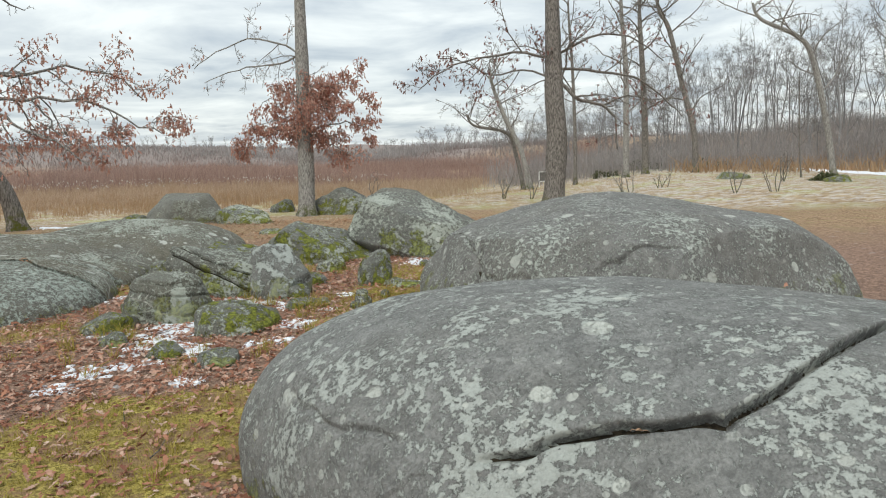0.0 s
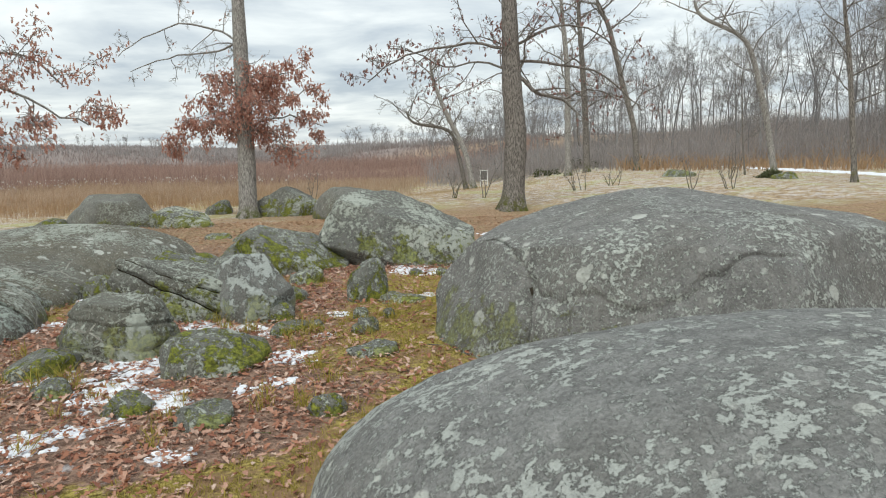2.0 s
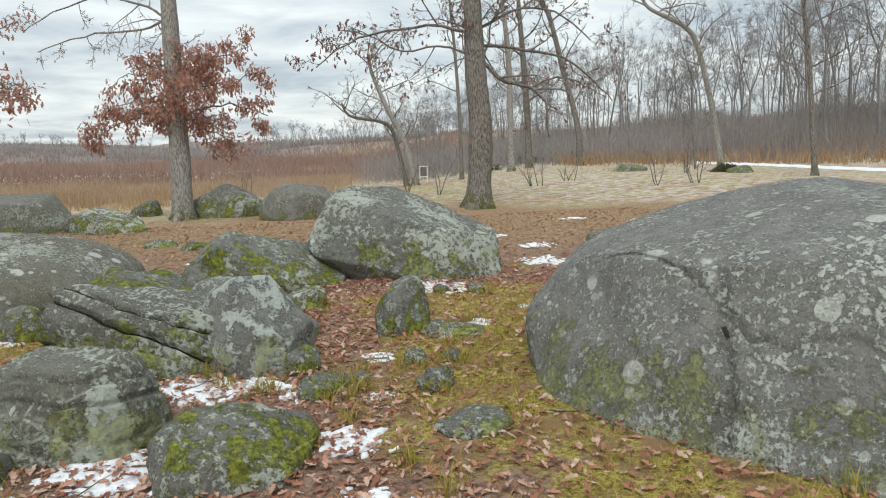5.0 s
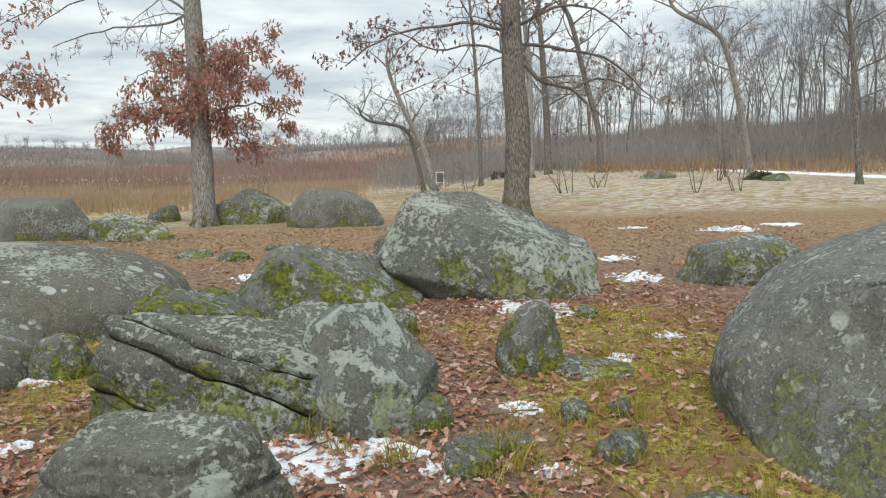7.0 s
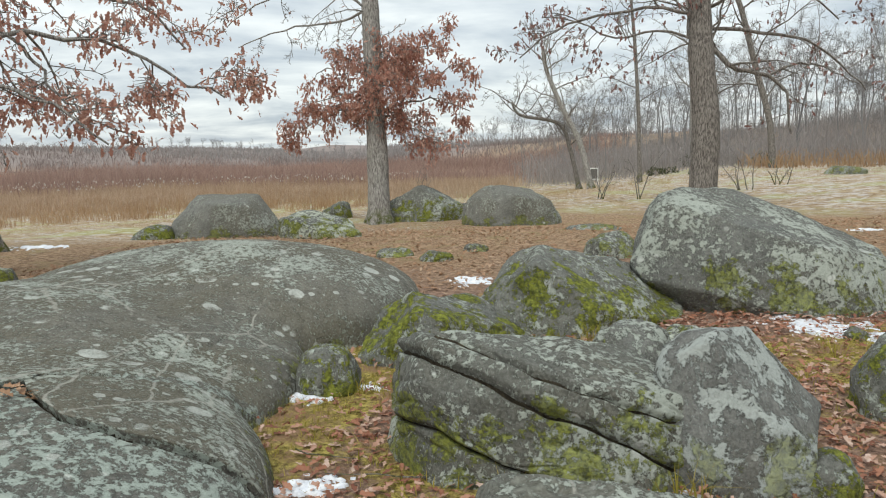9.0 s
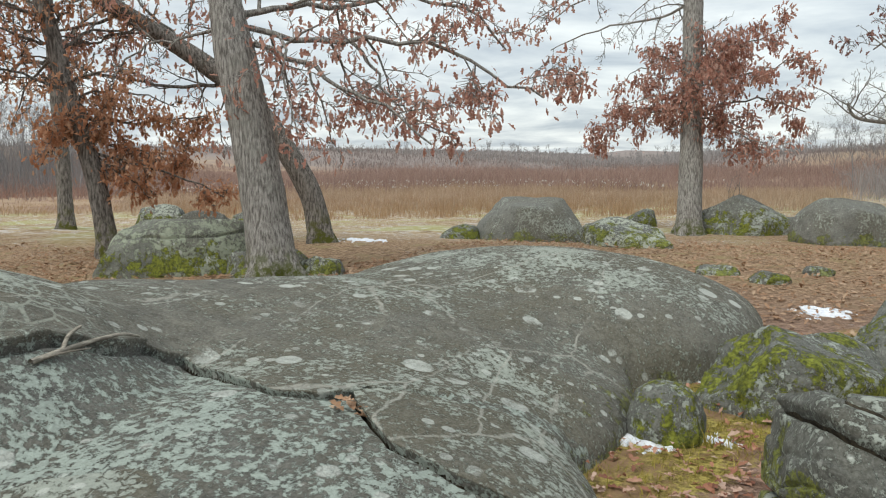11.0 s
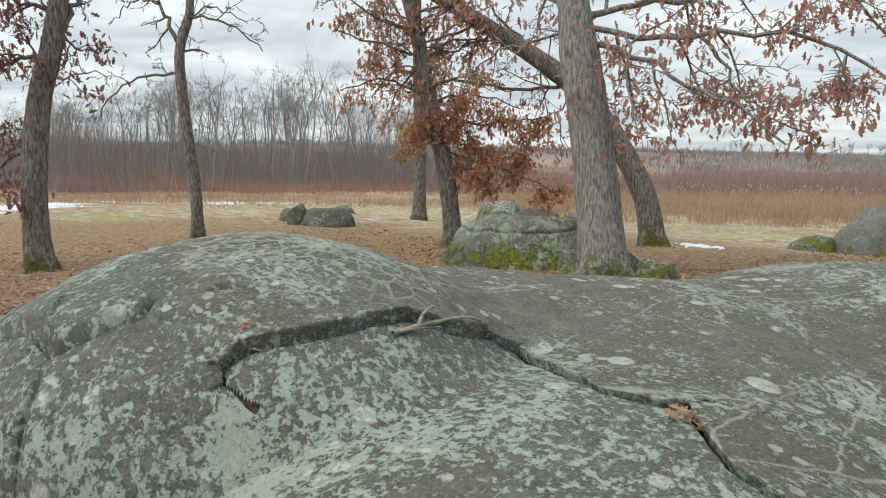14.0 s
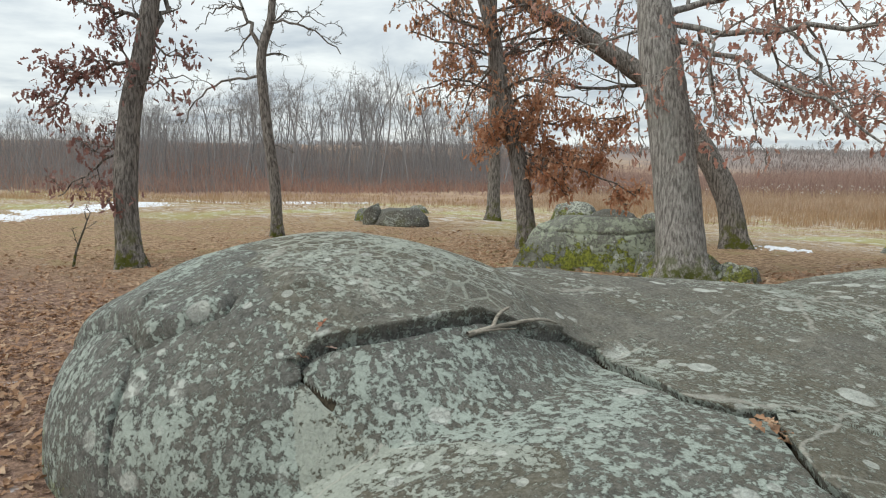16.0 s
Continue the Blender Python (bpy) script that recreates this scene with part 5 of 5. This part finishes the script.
blades("straw_grass", "straw-coloured dry grass tufts at the meadow's edge", at, rs.uniform(0.12, 0.6, len(at)) * rs.uniform(0.5, 1.3, len(at)), 0.014, 0.6, 14, rs, reed_gold, "grass", 0.5)
at = fan(2600, -6, 46, 37, 62, 33)
blades("marsh_reeds", "pale dry reeds along the marsh edge", at, rs.uniform(0.4, 0.95, len(at)), 0.013, 0.4, 16, rs, reed_pale, "reeds", 0.6)
at = fan(260, 2, 44, 40, 56, 39)
blades("cattail_heads", "pale fluffy seed heads above the reeds", at, rs.uniform(0.10, 0.2, len(at)), 0.035, 0.1, 2, rs, seed_white, "reeds", 0.5, lambda x, y: ground_z(x, y) + 1.0)
at = fan(700, 4, 44, 31, 46, 35)
blades("golden_grass", "golden dry grass tufts before the reeds", at, rs.uniform(0.3, 0.95, len(at)), 0.012, 0.4, 16, rs, reed_gold, "grass", 0.3)
at = fan(2000, -64, -8, 46, 90, 34)
blades("woodland_brush", "grey-brown undergrowth at the wood's edge", at, rs.uniform(0.7, 3.4, len(at)), 0.018, 0.8, 26, rs, brush_grey, "brush", 1.2)
at = fan(500, -56, -24, 42, 62, 37)
blades("russet_brush", "russet leafy scrub on the bank", at, rs.uniform(0.3, 1.2, len(at)), 0.03, 0.8, 14, rs, reed_gold, "brush", 0.8)


# ---- leaf litter, grass and snow near the path ----
rs = np.random.RandomState(77)


def lay(n, x0, x1, y0, y1, want):
    x, y = rs.uniform(x0, x1, n * 3), rs.uniform(y0, y1, n * 3)
    keep = rs.uniform(0, 1, n * 3) < want(x, y)
    x, y = x[keep][:n], y[keep][:n]
    return np.stack([x, y, ground_z(x, y) + rs.uniform(0.004, 0.03, len(x))], -1)


at = lay(24000, -5.6, 3.2, 1.4, 14.2, lambda x, y: (0.9 - 0.55 * moss_at(x, y)) * (1 - step(np.hypot((x + 1.2) / 4.4, (y - 7.8) / 6.4), 0.7, 1.0)))
ob = new("fallen_leaves", leaf_mesh("fallen_leaves", at, rs.uniform(0.032, 0.085, len(at)), rs, leaf_fallen, flat=True))
tagged(ob, "red-brown fallen oak leaves lying in drifts", "leaves", kind="stuff")
at = np.concatenate([lay(11000, -9, 6, 13.0, 22, lambda x, y: 0.6 + 0 * x), lay(7000, -12.5, -6.5, 2.5, 9.5, lambda x, y: 0.9 + 0 * x), lay(13000, -17.5, -8.0, 4, 16, lambda x, y: 0.85 * np.exp(-((x + 11.5) / 4.5) ** 2))])
ob = new("fallen_leaves", leaf_mesh("fallen_leaves", at, rs.uniform(0.04, 0.10, len(at)), rs, leaf_tan, flat=True))
tagged(ob, "tan fallen oak leaves spread over the clearing", "leaves", kind="stuff")
at = lay(6500, -5.0, 2.0, 2.4, 13, lambda x, y: moss_at(x, y) ** 2)
blades("short_grass", "yellow-green short grass between the rocks", at[:, :2], rs.uniform(0.03, 0.09, len(at)), 0.0026, 0.9, 8, rs, grass_green, "grass", 0.035)
tufts = np.concatenate([np.array([(x, y)]) + rs.normal(0, w * 1.1, (3, 2)) for x, y, w, h in STONES[:19]] + [np.stack([rs.uniform(-4.4, 0.4, 110), rs.uniform(3.2, 12, 110)], -1)])
blades("grass_tufts", "tufts of longer yellow-green grass beside the stones", tufts, rs.uniform(0.08, 0.2, len(tufts)), 0.003, 0.9, 26, rs, grass_green, "grass", 0.035)
twigs = Wood()
for _ in range(46):
    x, y, a, n = rs.uniform(-4.6, 1.0), rs.uniform(3.5, 13.0), rs.uniform(0, 6.28), rs.uniform(0.12, 0.5)
    p = np.array([(x + math.cos(a) * n * f + rs.normal(0, 0.01), y + math.sin(a) * n * f + rs.normal(0, 0.01)) for f in np.linspace(0, 1, 5)])
    twigs.add(np.column_stack([p, ground_z(p[:, 0], p[:, 1]) + 0.025]), np.linspace(0.005, 0.002, 5), 5)
tagged(new("fallen_twigs", twigs.mesh("fallen_twigs", bark_dark)), "thin dead twigs among the fallen leaves", "twigs", kind="stuff")
at = fan(5200, -52, 88, 20, 42, 38)
blades("meadow_grass", "tan dry meadow grass in short tufts", at, rs.uniform(0.04, 0.16, len(at)), 0.006, 0.8, 10, rs, grass_tan, "grass", 0.22)


def snow_patch(x, y, r, seed):
    """A thin ragged crust of old snow with holes in it."""
    n = 64
    u, v = np.meshgrid(np.linspace(-1.25, 1.25, n), np.linspace(-1.25, 1.25, n))
    f = max(1.0, r / 0.22)
    body = 0.62 - np.hypot(u, v * 1.15) * 0.9 + 0.42 * wave(u * 2.6 * f, v * 2.6 * f, seed) + 0.48 * wave(u * 7 * f, v * 7 * f, seed + 1) + 0.42 * wave(u * 15 * f, v * 15 * f, seed + 2)
    h = 0.005 + 0.018 * np.sqrt(np.clip(body, 0, 1)) + 0.006 * wave(u * 11, v * 11, seed + 3)
    px, py = x + u * r, y + v * r
    pz = ground_z(px, py) + np.where(body > 0, h, -0.02)
    idx = np.arange(n * n).reshape(n, n)
    q = np.stack([idx[:-1, :-1], idx[:-1, 1:], idx[1:, 1:], idx[1:, :-1]], -1).reshape(-1, 4)
    q = q[(body.ravel()[q] > 0).any(1)]
    if not len(q):
        return
    base = gz(x, y)
    me = grid_mesh("snow_patch", np.stack([px - x, py - y, pz - base], -1).reshape(-1, 3), q, snow_mat, True)
    ob = new("snow_patch", me)
    ob.location = (x, y, base)
    tagged(ob, "thin ragged patch of old white snow on leaves", "snow", "snow patches")


for n, (x, y, r) in enumerate([(-2.81, 8.74, .38), (-3.1, 7.45, .36), (-2.55, 6.6, .32), (-3.09, 6.61, .22), (-1.82, 7.58, .24), (-2.02, 6.78, .15), (-3.60, 7.15, .16), (-0.66, 11.70, .46), (-4.55, 10.40, .16),
                               (-4.33, 9.14, .16), (-4.5, 8.85, .15), (-2.69, 8.55, .16), (-2.41, 8.72, .12), (-2.25, 8.66, .12), (-2.12, 8.42, .13), (-3.24, 5.96, .24), (-3.0, 7.0, .3), (-3.22, 5.5, .18),
                               (-4.17, 10.57, .1), (-4.15, 11.7, .2), (-3.38, 14.2, .3), (1.09, 13.1, .36), (4.9, 17.4, .5), (1.46, 14.4, .3), (-10.6, 18.5, .45), (3.4, 18.4, .3), (-1.6, 8.25, .1), (-2.6, 7.9, .2),
                               (-0.55, 9.9, .12), (-1.55, 9.1, .12), (0.1, 10.4, .14), (-2.9, 6.2, .2), (-2.25, 5.6, .16), (-1.75, 6.9, .14), (-3.45, 8.6, .2), (1.0, 15.8, .3), (6.3, 17.8, .36)]):
    snow_patch(x, y, r, 500 + 7 * n)

# ---- stick and leaves caught on the shelf ----
from mathutils.bvhtree import BVHTree

twig = Wood()
main = smooth_line([(0, 0, 0), (-0.01, 0.19, 0.01), (-0.04, 0.46, 0.0), (-0.06, 0.60, -0.04)], 12)
twig.add(main, np.linspace(0.013, 0.006, 12), 7)
twig.add(smooth_line([main[3], main[3] + (-0.02, 0.05, 0.05), main[3] + (-0.03, 0.12, 0.07)], 6), np.linspace(0.011, 0.006, 6), 5)
twig.add(smooth_line([main[1], main[1] + (0.04, 0.08, 0.01), main[1] + (0.05, 0.2, 0.0)], 6), np.linspace(0.007, 0.003, 6), 5)
stick = new("fallen_stick", twig.mesh("fallen_stick", stick_pale))
stick.location = (-6.60, 8.50, float(lobes_height(np.array(-6.60), np.array(8.50))) - 0.004)
tagged(stick, "short pale dead stick lying below the ledge", "stick")


def leaf_heap(x, y, n, spread, mat, label):
    p = np.stack([rs.normal(0, spread, n), rs.normal(0, spread, n), 0 * rs.normal(0, 1, n)], -1)
    p[:, 2] = lobes_height(x + p[:, 0], y + p[:, 1]) - float(lobes_height(np.array(x), np.array(y))) + rs.uniform(-0.02, 0.03, n)
    ob = new("leaf_heap", leaf_mesh("leaf_heap", p, rs.uniform(0.05, 0.09, n), rs, mat, flat=True))
    ob.location = (x, y, float(lobes_height(np.array(x), np.array(y))))
    tagged(ob, label, "leaves", kind="stuff")


def leaf_on(ob, x, y, size, mat, seed, label):
    """One dry leaf lying on top of a boulder."""
    me = ob.data
    tree = BVHTree.FromPolygons([v.co + ob.location for v in me.vertices], [tuple(p.vertices) for p in me.polygons])
    spot, nrm, _, _ = tree.ray_cast(Vector((x, y, 5)), Vector((0, 0, -1)))
    r = np.random.RandomState(seed)
    leaf = new("dry_leaf", leaf_mesh("dry_leaf", np.zeros((1, 3)), [size], r, mat, flat=True))
    leaf.location = spot + Vector((0, 0, 0.012))
    tagged(leaf, label, "leaf")


leaf_on(great_boulder, 0.62, 2.42, 0.07, leaf_tan, 5, "single golden oak leaf lying on a boulder")
leaf_on(great_boulder, 1.6, 3.7, 0.05, leaf_fallen, 6, "single red-brown leaf lying on a boulder")
leaf_heap(-5.52, 8.98, 14, 0.05, leaf_tan, "golden leaves caught in a notch of the rock")
leaf_heap(-6.76, 7.92, 5, 0.03, leaf_fallen, "red-brown leaves caught under the rock ledge")

# ---- far side of the field: a snowy track, bushes and a small notice board ----
def snow_bank(points, width, label):
    line = smooth_line(points, 70)
    tv, tq = [], []
    for i, p in enumerate(line):
        a = line[min(i + 1, 69)] - line[max(i - 1, 0)]
        side = np.array((-a[1], a[0])) / (np.hypot(a[0], a[1]) + 1e-9)
        w = width * (1 + 0.35 * math.sin(i * 1.7) + 0.2 * math.sin(i * 4.1))
        for off, up in ((-w, -0.02), (-w * 0.5, 0.07), (w * 0.4, 0.09), (w, -0.02)):
            x, y = p[0] + side[0] * off, p[1] + side[1] * off
            tv.append((x, y, gz(x, y) + up + 0.02 * math.sin(i * 2.3 + off * 9)))
    for i in range(69):
        for j in range(3):
            tq.append((4 * i + j, 4 * i + j + 1, 4 * i + 5 + j, 4 * i + 4 + j))
    tagged(new("snow_bank", mesh_of("snow_bank", tv, tq, snow_mat)), label, "snow", kind="stuff")


snow_bank([(21.2, 68, 0), (21.6, 55, 0), (21.1, 46, 0), (21.1, 38, 0), (20.9, 31, 0), (20.5, 22, 0)], 0.45, "long low bank of snow along a track")
for n, p in enumerate(smooth_line([(-24.0, 3.0, 0), (-25.3, 8.0, 0), (-27.5, 11.0, 0), (-30.5, 13.2, 0), (-35.3, 15.3, 0), (-42, 17.2, 0)], 17)):
    snow_patch(p[0] + 0.4 * math.sin(n * 5.1), p[1] + 0.3 * math.cos(n * 3.7), 1.0 + 0.35 * math.sin(n * 2.3), 1200 + 5 * n)
for n, (x, y, r) in enumerate([(-38, 20, 1.6), (-41, 23, 1.8), (-45, 26.5, 1.7), (-36, 22.5, 1.2), (-43, 29, 1.3), (-47, 22, 1.6)]):
    snow_patch(x, y, r, 1400 + 5 * n)


def bush(x, y, h, n, seed, mat=None, label="leafless thin-stemmed bush in the field"):
    r = np.random.RandomState(seed)
    w = Wood()
    for _ in range(n):
        a = r.uniform(0, 6.28)
        l = wander(r, (r.normal(0, 0.12), r.normal(0, 0.12), -0.05), (math.cos(a) * 0.35, math.sin(a) * 0.35, 1), h * r.uniform(0.6, 1.0), 6, 0.1, 0.02)
        w.add(l, np.linspace(0.022, 0.006, 7), 5)
        sprout(w, r, l, 0.016, 2, 3, spread=0.6, ratio=0.4, count=5, bend=0.15, lift=0.04, thin=0.005)
    ob = new("bush", w.mesh("bush", mat or bark_dark))
    ob.location = (x, y, gz(x, y))
    tagged(ob, label, "bush", "bare bushes in the field")


for n, (x, y, h) in enumerate([(10.3, 28, 1.6), (11.4, 27.6, 1.5), (6.9, 31.8, 1.3), (2.6, 29.9, 1.9), (1.6, 30.5, 1.4), (8.8, 33, 1.0), (-4.5, 36, 1.5), (14, 33, 1.8)]):
    bush(x, y, h, 3 + n % 3, 800 + n)
bush(-15.2, 8.7, 1.35, 1, 853, label="single thin bare sapling in the leaves")


def shrub(x, y, r, h, seed):
    """A low evergreen clump: short stems set with many small leaves."""
    q = np.random.RandomState(seed)
    n = 420
    d = q.normal(0, 1, (n, 3))
    d /= np.linalg.norm(d, axis=1, keepdims=True)
    p = d * q.uniform(0.5, 1.0, (n, 1)) ** 0.5 * np.array((r, r, h)) * (1 + 0.25 * np.sin(d[:, :1] * 5 + seed))
    p[:, 2] = np.abs(p[:, 2])
    root = thing("evergreen_shrub", (x, y, gz(x, y)), "low dark green shrub at the field's edge", "shrub", "evergreen shrubs")
    w = Wood()
    for i in range(9):
        w.add(smooth_line([(0, 0, -0.05), p[i] * 0.5, p[i]], 5), np.linspace(0.02, 0.006, 5), 4)
    part("stems", w.mesh("stems", bark_dark), root)
    part("leaves", leaf_mesh("leaves", p, q.uniform(0.10, 0.2, n), q, pine_green), root)["kind"] = "stuff"


for n, (x, y, r, h) in enumerate([(15.9, 33, .7, .35), (16.6, 52, 1.6, .8), (13.2, 55, 1.3, .7), (9.5, 50, .9, .5), (19, 60, 1.8, .8)]):
    shrub(x, y, r, h, 900 + n)

board = thing("notice_board", (5.1, 48.4, gz(5.1, 48.4)), "small white-framed notice board on posts at the wood's edge", "sign")


def box(name, x0, x1, y0, y1, z0, z1, mat, parent):
    bm = bmesh.new()
    bmesh.ops.create_cube(bm, size=1)
    for p in bm.verts:
        p.co = ((x0 + x1) / 2 + p.co.x * (x1 - x0), (y0 + y1) / 2 + p.co.y * (y1 - y0), (z0 + z1) / 2 + p.co.z * (z1 - z0))
    bmesh.ops.bevel(bm, geom=bm.edges[:], offset=0.008, segments=1, affect="EDGES")
    me = bpy.data.meshes.new(name)
    bm.to_mesh(me)
    bm.free()
    me.materials.append(mat)
    return part(name, me, parent)


k = Mat("white_paint", rough=0.6)
white_paint = k.done(k.mix(k.noise(20, 4), (0.62, 0.62, 0.6), (0.78, 0.78, 0.76)))
k = Mat("dark_board", rough=0.8)
dark_board = k.done(k.mix(k.noise(12, 4), (0.10, 0.095, 0.09), (0.17, 0.16, 0.15)))
box("panel", -0.2, 0.2, 0.02, 0.04, 0.42, 0.98, dark_board, board)
for x in (-0.25, 0.2):
    box("frame", x, x + 0.05, 0, 0.06, 0.0, 1.03, white_paint, board)
for z in (0.36, 0.98):
    box("frame", -0.2, 0.2, 0, 0.06, z, z + 0.05, white_paint, board)
